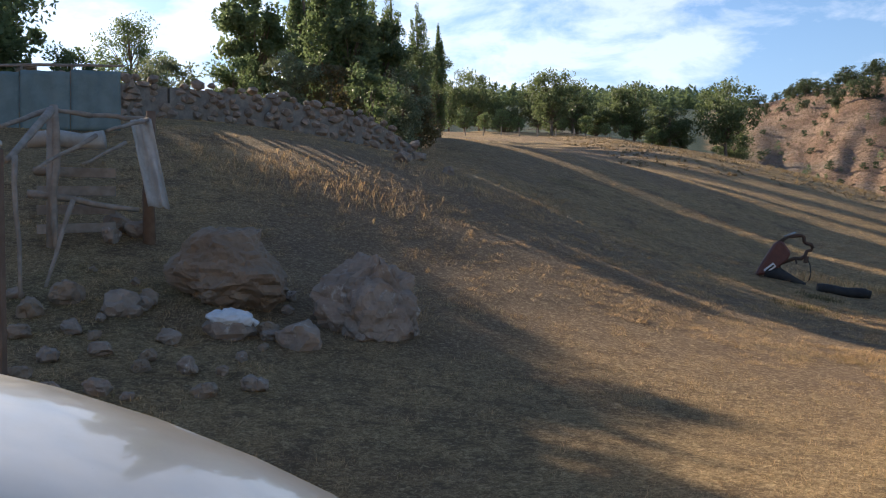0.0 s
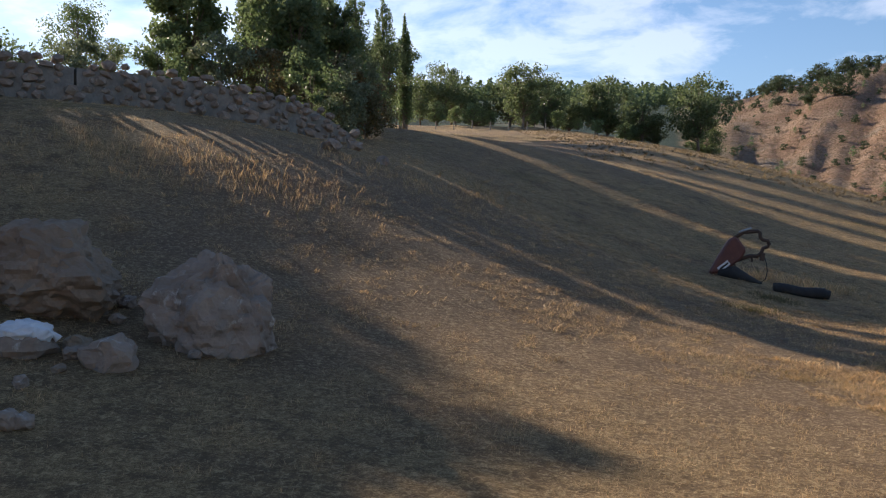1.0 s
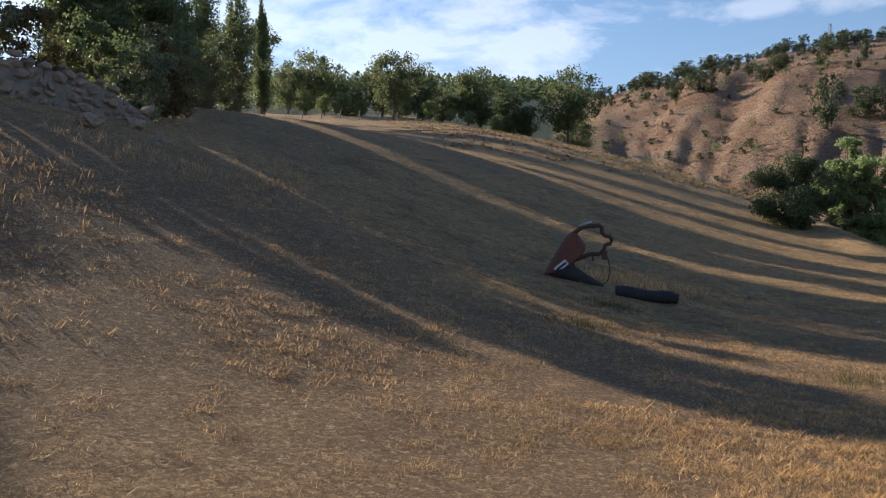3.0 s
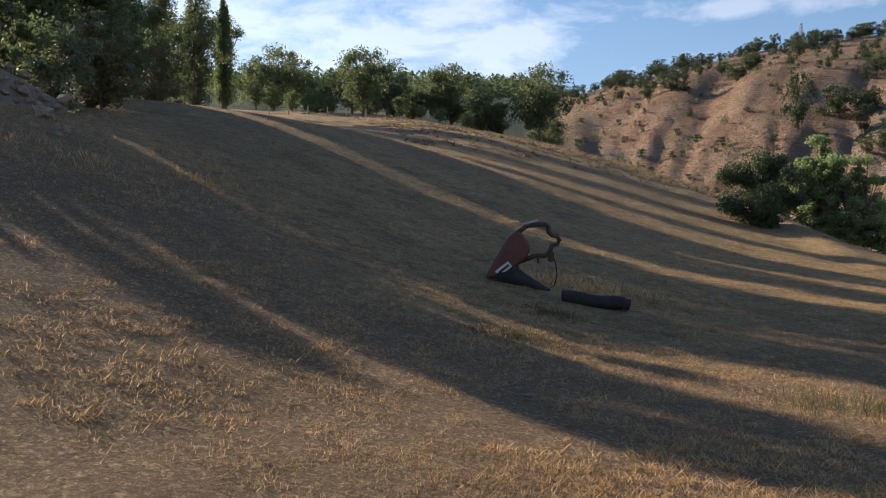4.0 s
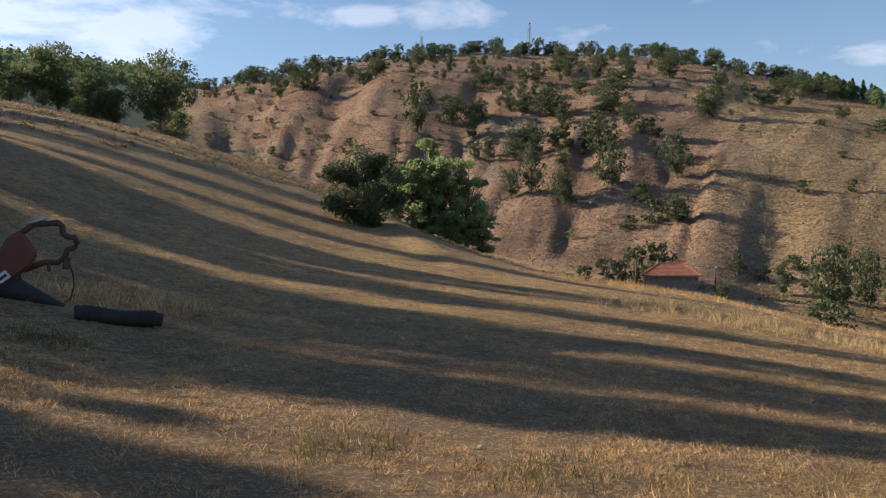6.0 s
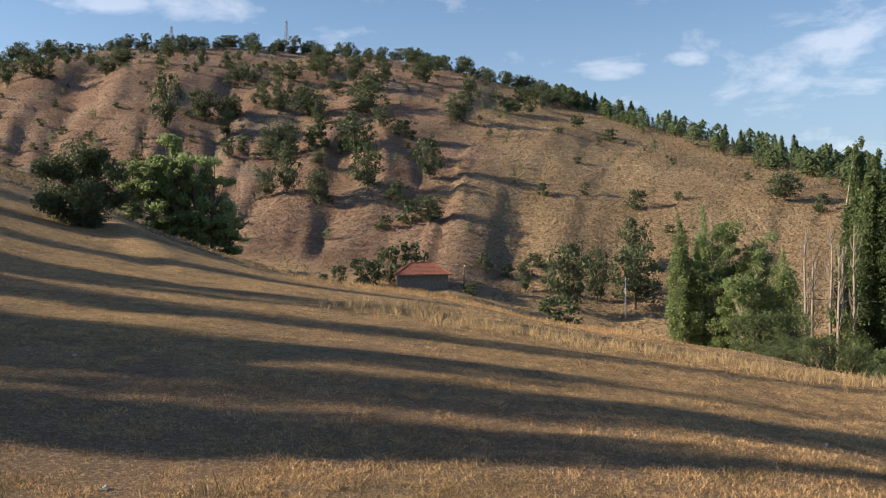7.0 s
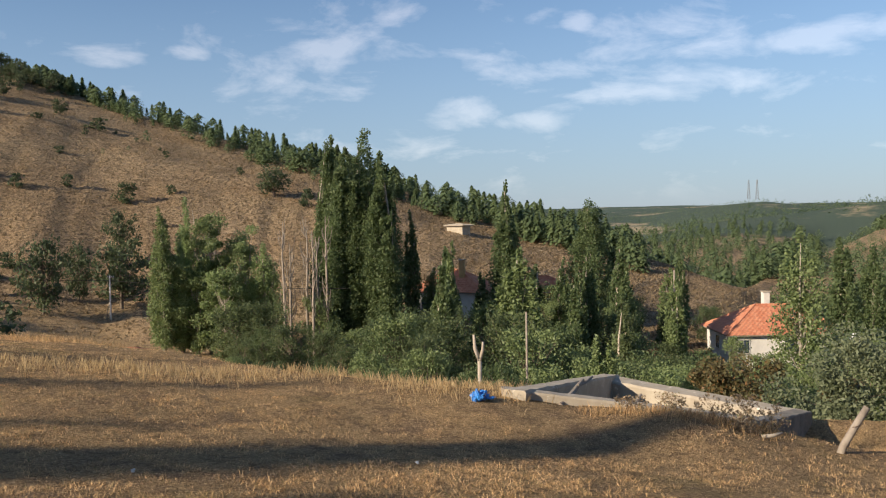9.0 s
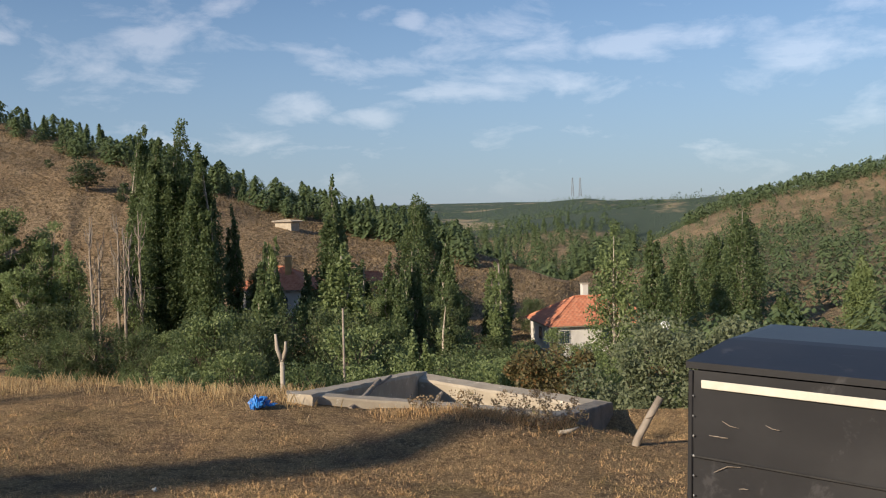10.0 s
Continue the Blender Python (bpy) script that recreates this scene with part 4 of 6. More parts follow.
stand(valley, [(x, y, top - ground(x, y), w) for x, y, top, w in [(94.5, -7.7, -9.4, 5.9), (99.7, -12.1, -9.4, 3.5), (91.3, -12.9, -9.9, 4.7), (88.5, -15.5, -10.1, 5.6), (99.1, -4.7, -9.1, 6.8), (95.6, 0.1, -10.1, 6.5)]], rng, (8, 6.2), 0.3)
rim = [[tree("rim_bush", 520 + k, 4, 4.4, "bush", ("oak_leaf", "light_leaf", "poplar_leaf")[k], 7000, 0.075, "leafy green bush below the meadow's lower edge", "bushes below the edge", "bark", 0.05, 0.06, "bush"), False] for k in range(3)]
spots = []
for b in np.arange(69, 112, 2.1):
    r = float(np.interp(b, EDGE_AT, EDGE_R)) + rng.uniform(7, 16)
    x, y = polar(float(b), r)
    h = 1.6 + math.tan(radians(-10.6 if b > 76 else -9.6)) * r - ground(x, y) + rng.uniform(-0.3, 0.8)
    if h > 0.8:
        spots.append((x, y, h, max(h, 2.6) * 1.15))
stand(rim, spots, rng, (4, 4.4), 0.2)

# bushes about the old stable, and one on the bank
stand(slope_bushes, [(108.5, 110.5, 3.2, 3.4), (111.0, 108.0, 4.6, 4.4), (113.5, 107.0, 5.4, 4.4), (117.5, 107.5, 5.8, 5.0), (121.5, 107.0, 5.6, 6.0), (106.0, 112.0, 2.2, 3.0), (122.0, 93.5, 3.0, 3.6), (58.5, 38.5, 2.6, 3.4)], rng, (3, 3.2))


# ---- stones by the shelter ----
def rock(name, x, y, size, seed, material, label, sink=0.3, turn=0, detail=3, group="", rough=0.22):
    z = ground(x, y)
    g = Geo().stone(size, seed, None, detail, rough)
    return solid(name, g, MAT[material], label, "rock", group, pose(x, y, z + size[2] * (0.5 - sink), 0, 0, turn))


rock("boulder", -0.95, 11.75, (1.6, 1.35, 1.6), 5, "rock", "large weathered grey-brown boulder with cracked faces", 0.28, 20, 5, rough=0.17)
rock("boulder", -3.05, 12.1, (1.95, 1.5, 1.45), 8, "ochre_rock", "broad low boulder with an ochre broken face", 0.26, -10, 5, rough=0.17)
RUBBLE = random.Random(8)
STONES = [(RUBBLE.uniform(-6.2, -2.0), RUBBLE.uniform(8.0, 12.6), RUBBLE.uniform(0.12, 0.34)) for _ in range(34)] + [(-1.8, 10.5, 0.66), (-4.3, 11.0, 0.57), (-5.1, 11.2, 0.54), (-2.9, 9.3, 0.32), (-3.6, 8.5, 0.32), (-2.3, 10.9, 0.32), (-2.3, 12.5, 0.29), (-1.1, 11.1, 0.19), (-5.6, 14.3, 0.55), (-5.2, 14.2, 0.5), (-5.5, 13.8, 0.45), (-4.1, 11.5, 0.39), (-0.8, 30.8, 0.62), (-1.2, 27.3, 0.74), (-5.3, 10.6, 0.44), (-4.5, 9.3, 0.32), (-3.4, 10.2, 0.32), (-3.4, 9.2, 0.25), (-2.4, 9.8, 0.2), (-4.6, 10.2, 0.32), (-5.1, 9.9, 0.31), (0.3, 28.2, 0.5), (15.2, 25.8, 0.22), (7.9, 16.6, 0.16)]
for k, (x, y, s) in enumerate(STONES):
    rock("field_stone", x, y, (s, s * 0.8, s * 0.75), 40 + k, "rock" if k % 3 else "ochre_rock", "rough grey-brown stone lying in the dry grass", 0.25, k * 47, 3, "loose stones")

# white sack between the stones
g = Geo()
bm = bmesh.new()
bmesh.ops.create_icosphere(bm, subdivisions=4, radius=0.5)
for v in bm.verts:
    n = v.co.normalized()
    v.co.x *= 0.82 + 0.1 * noise.noise(n * 3)
    v.co.y *= 0.5
    v.co.z *= 0.27 + 0.09 * n.x
    v.co += n * (0.05 * noise.noise(n * 4 + Vector((3, 1, 2))) + 0.025 * noise.noise(n * 11))
g.take(bm)
g.tube([(0.33, 0, 0.02), (0.40, 0.03, 0.0), (0.47, 0.05, -0.07)], [0.05, 0.035, 0.06], 7)
solid("plastic_sack", g, MAT["white_plastic"], "crumpled white plastic sack lying among the stones", "sack", at=pose(-2.75, 10.65, ground(-2.75, 10.65) + 0.23, 8, 6, -8) @ Matrix.Scale(0.78, 4), smooth=True)
rock("field_stone", -2.75, 10.72, (0.75, 0.6, 0.5), 90, "rock", "rough grey-brown stone under the white sack", 0.45, 0, 3, "loose stones")

# ---- ruined pole shelter ----
shelter = thing("pole_shelter", "collapsed animal shelter of grey sticks and rags", "shelter")
POLES = [
    (-4.92, 14.01, 3.84, -5.85, 13.81, 3.88, 0.050), (-5.85, 13.81, 3.88, -6.19, 13.21, 3.90, 0.045),
    (-6.19, 13.21, 3.90, -6.32, 11.81, 3.40, 0.045), (-6.05, 12.81, 3.80, -5.72, 10.81, 2.81, 0.060),
    (-5.61, 10.81, 2.88, -5.44, 10.61, 1.00, 0.035), (-4.94, 13.91, 3.83, -4.94, 12.21, 3.40, 0.035),
    (-5.43, 13.01, 3.44, -5.85, 11.81, 2.77, 0.035), (-5.11, 13.41, 3.38, -5.48, 12.61, 2.95, 0.030),
    (-5.36, 12.01, 2.36, -5.60, 11.62, 1.05, 0.035), (-6.69, 13.62, 2.94, -5.94, 13.81, 2.94, 0.070),
    (-6.52, 13.02, 2.53, -5.00, 13.71, 2.30, 0.060), (-6.19, 13.21, 3.95, -6.05, 13.02, 1.60, 0.060),
]
for k, (x1, y1, z1, x2, y2, z2, r) in enumerate(POLES):
    a, b = Vector((x1, y1, z1)), Vector((x2, y2, z2))
    pts = [a + (b - a) * u + Vector((noise.noise(Vector((k, u * 2, 0))), noise.noise(Vector((k, u * 2, 5))), noise.noise(Vector((k, u * 2, 9))))) * 0.09 * math.sin(math.pi * u) for u in (0, 0.2, 0.4, 0.6, 0.8, 1)]
    part("pole", Geo().tube(pts, [r * (1.1 - 0.4 * u) for u in (0, 0.2, 0.4, 0.6, 0.8, 1)], 7), MAT["wood"], shelter, smooth=True)
part("corner_post", Geo().tube([(-4.92, 14.0, 1.4), (-4.95, 14.02, 2.6), (-4.9, 14.0, 3.98)], [0.11, 0.1, 0.08], 8), MAT["brown_wood"], shelter, smooth=True)
part("back_post", Geo().tube([(-6.2, 13.2, 1.3), (-6.22, 13.2, 3.9)], [0.09, 0.07], 8), MAT["wood"], shelter, smooth=True)


def rag(corners, seed, fold, nu=14, nv=14, thick=0.015):
    """A hanging cloth between four corners, with folds and a thickness."""
    a, b, c, d = (Vector(p) for p in corners)
    n = (b - a).cross(d - a).normalized()
    front = []
    for j in range(nv + 1):
        for i in range(nu + 1):
            u, v = i / nu, j / nv
            p = (a * (1 - u) + b * u) * (1 - v) + (d * (1 - u) + c * u) * v
            front.append(p + n * fold * (noise.noise(Vector((u * 5, v * 1.2, seed))) + 0.4 * noise.noise(Vector((u * 11, v * 5, seed)))))
    w = nu + 1
    quads = [(j * w + i, j * w + i + 1, (j + 1) * w + i + 1, (j + 1) * w + i) for j in range(nv) for i in range(nu)]
    m = len(front)
    rear = [p - n * thick for p in front]
    g = Geo().add(front + rear, quads + [tuple(m + k for k in q[::-1]) for q in quads])
    edge = [i for i in range(w)] + [j * w + nu for j in range(1, nv + 1)] + [nv * w + i for i in range(nu - 1, -1, -1)] + [j * w for j in range(nv - 1, 0, -1)]
    g.f += [(edge[k], edge[k - 1], m + edge[k - 1], m + edge[k]) for k in range(len(edge))]
    return g


part("rag", rag(((-5.2, 13.85, 3.8), (-4.88, 13.95, 3.86), (-4.45, 13.6, 2.3), (-4.78, 13.5, 2.35)), 2.0, 0.12), MAT["cloth"], shelter, "pale torn cloth hanging from the corner", True)
part("rolled_sheet", Geo().tube([(-6.75, 13.5, 3.42), (-6.3, 13.55, 3.47), (-5.9, 13.6, 3.42), (-5.55, 13.65, 3.46)], [0.13, 0.15, 0.13, 0.16], 9), MAT["cloth"], shelter, "rolled faded sheet laid over the rail", True)
for k in range(4):
    part("board", Geo().box((1.25, 0.035, 0.16), pose(-6.05, 13.75, 2.0 + k * 0.31, 4 * (k % 2), -2 + k, 8), 0.006), MAT["wood"], shelter)
pillar = thing("gate_post", "thick squared brown timber gate post", "post", at=pose(-4.52, 8.25, ground(-4.52, 8.25), 0, -1, 6))
part("post", Geo().box((0.17, 0.17, 2.75), pose(0, 0, 1.15), 0.02), MAT["brown_wood"], pillar)
part("cap", Geo().stone((0.26, 0.24, 0.16), 7, pose(0, 0, 2.55), 2), MAT["cloth"], pillar, "frayed rag tied round the top")
# sheets stand for a flat-roofed shed; their turquoise is lens flare put into colour
screen = thing("sheet_fence", "sheets on thin posts standing for a flat-roofed shed, tinted turquoise for lens flare", "fence", at=pose(0, 0, 0))
for k in range(3):
    x = -11.6 + k * 1.25
    part("tinted_sheet", rag(((x, 20.6, 6.1), (x + 1.22, 20.6, 6.05), (x + 1.22, 20.6, 4.6), (x, 20.6, 4.6)), k + 5.0, 0.06), surface("flare_turquoise", (0.13, 0.20, 0.21), (0.18, 0.26, 0.27), 2, 0.6) if k == 0 else bpy.data.materials["flare_turquoise"], screen, "", True)
    part("screen_post", Geo().tube([(x, 20.66, 3.6), (x, 20.66, 6.2)], [0.04, 0.035], 6), MAT["wood"], screen)
part("top_rail", Geo().tube([(-11.7, 20.66, 6.2), (-9.9, 20.66, 6.24), (-7.8, 20.66, 6.2)], [0.04, 0.04, 0.03], 6), MAT["wood"], screen)

# ---- plough left on the meadow ----
plough = thing("plough", "rusty red tipped-over farm implement with a bent pipe frame", "farm implement", at=pose(9.85, 25.7, ground(9.85, 25.7) - 0.02, 0, 0, -12))


def plate(outline, thick, m=None):
    bm = bmesh.new()
    face = bm.faces.new([bm.verts.new((x, -thick / 2, z)) for x, z in outline])
    got = bmesh.ops.extrude_face_region(bm, geom=[face])
    bmesh.ops.translate(bm, vec=(0, thick, 0), verts=[v for v in got["geom"] if isinstance(v, bmesh.types.BMVert)])
    bmesh.ops.recalc_face_normals(bm, faces=bm.faces[:])
    bmesh.ops.bevel(bm, geom=bm.edges[:], offset=thick * 0.18, segments=1, affect="EDGES")
    return Geo().take(bm, m)


def bent(points, r, y=0.0, sides=8):
    return Geo().tube([(x, y, z) for x, z in points], [r] * len(points), sides)


housing = part("housing", plate(((-0.19, 0.04), (0.06, 0.5), (0.40, 1.05), (0.60, 1.10), (0.86, 0.72), (0.72, 0.46), (0.30, 0.14), (0.16, 0.05)), 0.34), MAT["red_paint"], plough, "dull red sheet-metal housing")
sticker = part("sticker", Geo().box((0.36, 0.008, 0.15), pose(0.23, -0.176, 0.26, 0, -38, 0), 0.002), MAT["white_plastic"], housing, "white sticker with dark unreadable lettering")
part("lettering", Geo().box((0.28, 0.008, 0.05), pose(0.235, -0.183, 0.262, 0, -38, 0), 0.002), MAT["rubber"], sticker)
part("pipe_frame", bent(((0.5, 1.02), (0.70, 1.16), (0.78, 1.22), (1.18, 1.25), (1.24, 1.20), (1.25, 1.06), (1.32, 1.0), (1.44, 0.98), (1.49, 0.88), (1.44, 0.80), (1.32, 0.77), (1.27, 0.62), (1.16, 0.54), (0.96, 0.55), (0.62, 0.42)), 0.055), MAT["iron"], plough, "bent rusty brown pipe", True)
part("lever", bent(((0.66, 1.22), (1.0, 1.34)), 0.03, -0.05), MAT["steel"], plough, "thin pale steel lever", True)
part("hook", bent(((0.98, 0.56), (1.02, 0.42), (1.0, 0.38)), 0.03, -0.04), MAT["iron"], plough)
part("hook", bent(((0.52, 0.36), (0.56, 0.24)), 0.03, -0.04), MAT["iron"], plough)
part("lug", Geo().box((0.12, 0.14, 0.22), pose(1.30, 0, 0.52, 0, 8, 0), 0.015), MAT["iron"], plough)
for k in range(6):
    part("tine", Geo().tube([(-0.12 + k * 0.10, -0.12 + 0.03 * (k % 2), 0.12), (-0.10 + k * 0.10, -0.16, 0.0), (-0.06 + k * 0.10, -0.18, -0.10)], [0.022, 0.02, 0.012], 6), MAT["iron"], plough)
part("cable", Geo().tube([(1.30, -0.05, 0.62), (1.40, -0.06, 0.35), (1.42, -0.08, 0.1), (1.36, -0.1, -0.12), (1.22, -0.12, -0.2), (1.12, -0.12, -0.26)], [0.014] * 6, 6), MAT["rubber"], plough, "thin black hanging cable", True)
part("skid", Geo().tube([(0.1, 0, 0.10), (0.5, -0.05, 0.06), (0.85, -0.1, -0.1), (1.25, -0.12, -0.26)], [0.2, 0.22, 0.14, 0.06], 9), MAT["rubber"], plough, "black rubber skirt trailing on the grass", True)
rx, ry = 11.75, 24.35
hose = Geo().tube([(-0.72 + 1.44 * k / 28, 0, 0.02 * math.sin(k / 3)) for k in range(29)], [(0.155 if k % 2 else 0.142) if k < 26 else 0.12 for k in range(29)], 14)
solid("rubber_roller", hose, MAT["rubber"], "black rubber roller lying in the grass beside the implement", "roller", at=pose(rx, ry, ground(rx, ry) + 0.12, 0, 7, -14), smooth=True)

# ---- walled pit at the meadow's lower edge ----
pit = tagged(new("walled_pit"), "open concrete-rimmed pit with crumbling pale inner walls", "pit")


def pit_wall(a, b, inward, thick, drop):
    """A wall below the rim from a to b, its top rough."""
    a, b = Vector(a), Vector(b)
    inn = Vector((*inward, 0)) * thick
    n = 22
    g = Geo()
    rows = []
    for i in range(n + 1):
        p = a + (b - a) * (i / n)
        j1, j2 = (0.025 * noise.noise(p * 2.1), 0.025 * noise.noise(p * 2.3 + Vector((9, 0, 0))))
        rows.append([p + Vector((0, 0, -drop)), p + Vector((0, 0, -0.04)) + inn * 0.0, p + inn * 0.05 + Vector((0, 0, j1)), p + inn * 0.95 + Vector((0, 0, j2)), p + inn * (1.02 + j1) + Vector((0, 0, -0.07)), p + inn * (0.98 + j2) + Vector((0, 0, -0.35)), p + inn + Vector((0, 0, -drop))])
    m = len(rows[0])
    g.add([p for r in rows for p in r], [(i * m + k, i * m + k + 1, (i + 1) * m + k + 1, (i + 1) * m + k) for i in range(n) for k in range(m - 1)] + [tuple(range(m))[::-1], tuple(n * m + k for k in range(m))])
    return g


for k, (thick, drop, mat) in enumerate(((0.55, 1.7, "concrete"), (0.75, 1.9, "concrete"), (0.5, 1.9, "dark_wall"), (0.4, 1.7, "concrete"))):
    a, b = PIT[k], PIT[(k + 1) % 4]
    n = math.dist(a[:2], b[:2])
    part("rim_wall", pit_wall(a, b, ((b[1] - a[1]) / n, -(b[0] - a[0]) / n), thick, drop), MAT[mat], pit, "dark rubble outer wall" if mat == "dark_wall" else "")


beams = [((32.0, 6.92, -2.58), (34.2, 6.3, -2.42), 0.06), ((33.6, 6.45, -2.44), (35.09, 6.01, -2.5), 0.04), ((33.7, 5.5, -3.5), (35.01, 4.78, -2.95), 0.06)]
for a, b, r in beams:
    a, b = Vector(a), Vector(b)
    solid("timber", Geo().tube([a, (a + b) / 2 + Vector((0, 0, -0.03)), b], [r, r, r * 0.85], 8), MAT["wood"], "weathered grey timber leaning across the pit's edge", "timber", "timbers in the pit")

g = Geo()
for k in range(7):
    g.stone((0.30 + 0.1 * (k % 3), 0.26, 0.24), 300 + k, pose(0.16 * math.cos(k * 2.1) - 0.02 * k, 0.12 * math.sin(k * 2.1), 0.12 + 0.06 * (k % 2), 20 * k, 13 * k, 50 * k), 3, 0.4)
g.stone((0.42, 0.22, 0.08), 311, pose(0.34, -0.05, 0.05), 3, 0.4)
solid("plastic_bag", g, MAT["blue_plastic"], "crumpled bright blue plastic bag on the dry grass", "bag", at=pose(31.2, 8.65, ground(31.2, 8.65) + 0.01, 0, 0, -60) @ Matrix.Scale(0.68, 4))
px, py = 31.2, 1.15
post = thing("leaning_post", "grey weathered wooden fence post leaning over", "post", at=pose(px, py, ground(px, py)))
part("shaft", Geo().tube([(-0.05, 0.12, -0.3), (0.0, -0.06, 0.15), (0.03, -0.30, 0.55), (0.06, -0.55, 0.95)], [0.085, 0.08, 0.075, 0.07], 8), MAT["wood"], post, smooth=True)
part("wire_loop", Geo().tube([(0.03 + 0.09 * math.cos(a), -0.31 + 0.09 * math.sin(a), 0.57 - 0.03 * math.sin(a)) for a in (k * 0.7 for k in range(10))], [0.008] * 10, 5), MAT["iron"], post)
solid("dead_branch", Geo().tube([(31.1, 2.75, ground(31.1, 2.75) + 0.03), (31.2, 2.5, ground(31.2, 2.5) + 0.1), (31.25, 2.3, ground(31.25, 2.3) + 0.2)], [0.045, 0.04, 0.02], 7), MAT["pale_bark"], "short bleached branch by the pit's wall", "branch", smooth=True)
for x, y in ((13.5, 16.4), (22.8, 12.4), (25.4, 9.2), (16.6, 22.8)):
    g = Geo()
    for k in range(3):
        g.stone((0.2, 0.12, 0.06), 330 + k, pose(0.07 * k, 0.03 * k, 0.03 + 0.02 * k, 15 * k, 20, 40 * k), 2, 0.4)
    solid("litter", g, MAT["white_plastic"], "scrap of pale plastic litter in the stubble", "litter", "litter on the meadow", pose(x, y, ground(x, y)) @ Matrix.Scale(0.38, 4))

# ---- black box body ----
bx, by = 19.38, 4.47
box = thing("box_trailer", "black sheet-covered box body with a cream strip", "trailer", at=pose(bx, by, 0, 0, 0, math.degrees(math.atan2(-0.75, -0.72))))
LONG, DEEP, TOPZ, LOWZ = 2.7, 1.7, 0.49, -1.05


def quad_face(corners, thick, m=None):
    a, b, c, d = (Vector(p) for p in corners)
    n = (b - a).cross(d - a).normalized() * thick
    return Geo().add([a, b, c, d, a + n, b + n, c + n, d + n], [(3, 2, 1, 0), (4, 5, 6, 7), (0, 1, 5, 4), (1, 2, 6, 5), (2, 3, 7, 6), (3, 0, 4, 7)])


front = Geo()
nu, nv = 26, 16
pts = []
for j in range(nv + 1):
    for i in range(nu + 1):
        u, v = i / nu, j / nv
        bulge = 0.012 * noise.noise(Vector((u * 4, v * 3, 1))) + 0.006 * noise.noise(Vector((u * 15, v * 11, 4)))
        pts.append((u * LONG - 0.045 * (1 - v) * (1 - u), -bulge - 0.02, LOWZ + (TOPZ - LOWZ) * v))
w = nu + 1
front.add(pts, [(j * w + i, j * w + i + 1, (j + 1) * w + i + 1, (j + 1) * w + i) for j in range(nv) for i in range(nu)])
part("body", Geo().box((LONG - 0.02, DEEP - 0.02, TOPZ - LOWZ), pose(LONG / 2, DEEP / 2 + 0.012, (TOPZ + LOWZ) / 2), 0.012), MAT["black_sheet"], box)
part("side_sheet", front, MAT["black_sheet"], box, "dented and scratched black side sheet", True)
roof = Geo()
rid, up = 0.52, 0.14
o = 0.03
low_ring = [(-o, -o, TOPZ + 0.01), (LONG + o, -o, TOPZ + 0.01), (LONG + o, DEEP + o, TOPZ + 0.01), (-o, DEEP + o, TOPZ + 0.01)]
mid_ring = [(-o, -o, TOPZ + 0.05), (LONG + o, -o, TOPZ + 0.05), (LONG + o, DEEP + o, TOPZ + 0.05), (-o, DEEP + o, TOPZ + 0.05)]
s1 = [(0.05, rid * 0.85, TOPZ + up * 0.93), (LONG - 0.05, rid * 0.85, TOPZ + up * 0.93), (LONG - 0.05, DEEP - rid * 0.85, TOPZ + up * 0.93), (0.05, DEEP - rid * 0.85, TOPZ + up * 0.93)]
s2 = [(0.12, rid, TOPZ + up), (LONG - 0.12, rid, TOPZ + up), (LONG - 0.12, DEEP - rid, TOPZ + up), (0.12, DEEP - rid, TOPZ + up)]
rings = [low_ring, mid_ring, s1, s2]
roof.add([p for r in rings for p in r], [(r * 4 + k, r * 4 + (k + 1) % 4, (r + 1) * 4 + (k + 1) % 4, (r + 1) * 4 + k) for r in range(3) for k in range(4)] + [(3, 2, 1, 0), (12, 13, 14, 15)])
part("roof", roof, MAT["black_sheet"], box, "black sloping roof sheet")
part("strip", Geo().box((LONG - 0.1, 0.012, 0.05), pose(LONG / 2 + 0.02, -0.042, TOPZ - 0.075), 0.004), MAT["cream"], box, "cream painted strip under the roof edge")
part("seam", Geo().box((LONG - 0.02, 0.012, 0.012), pose(LONG / 2, -0.040, -0.03, 0, 0.3, 0), 0.003), MAT["rubber"], box, "raised sheet seam")
part("edge_trim", Geo().box((0.03, 0.03, TOPZ - LOWZ), pose(-0.012, -0.02, (TOPZ + LOWZ) / 2, 0, 1.0, 0), 0.006), MAT["black_sheet"], box)
for k in range(9):
    part("rivet", Geo().stone((0.016, 0.01, 0.016), k, pose(0.02, -0.045, TOPZ - 0.15 - k * 0.12), 1, 0.0), MAT["steel"], box)
scr = random.Random(12)
for k in range(26):
    u, v, n = scr.uniform(0.05, LONG - 0.3), scr.uniform(-0.75, 0.3), scr.uniform(0.03, 0.16)
    a = scr.uniform(-0.6, 0.6)
    part("scratch", Geo().tube([(u, -0.041, v), (u + n * 0.5, -0.042, v + n * 0.5 * a), (u + n, -0.041, v + n * a * 0.6)], [0.0015, 0.003, 0.0012], 4), MAT["wood"], box, "pale scratch")
for k, (u, v) in enumerate(((0.35, 0.5), (LONG - 0.35, 0.5), (0.35, DEEP - 0.3), (LONG - 0.35, DEEP - 0.3))):
    wx, wy = (box.matrix_basis @ Vector((u, v, 0))).xy
    part("leg", Geo().box((0.12, 0.12, abs(LOWZ - ground(wx, wy)) + 0.3), pose(u, v, (LOWZ + ground(wx, wy)) / 2), 0.01), MAT["iron"], box)


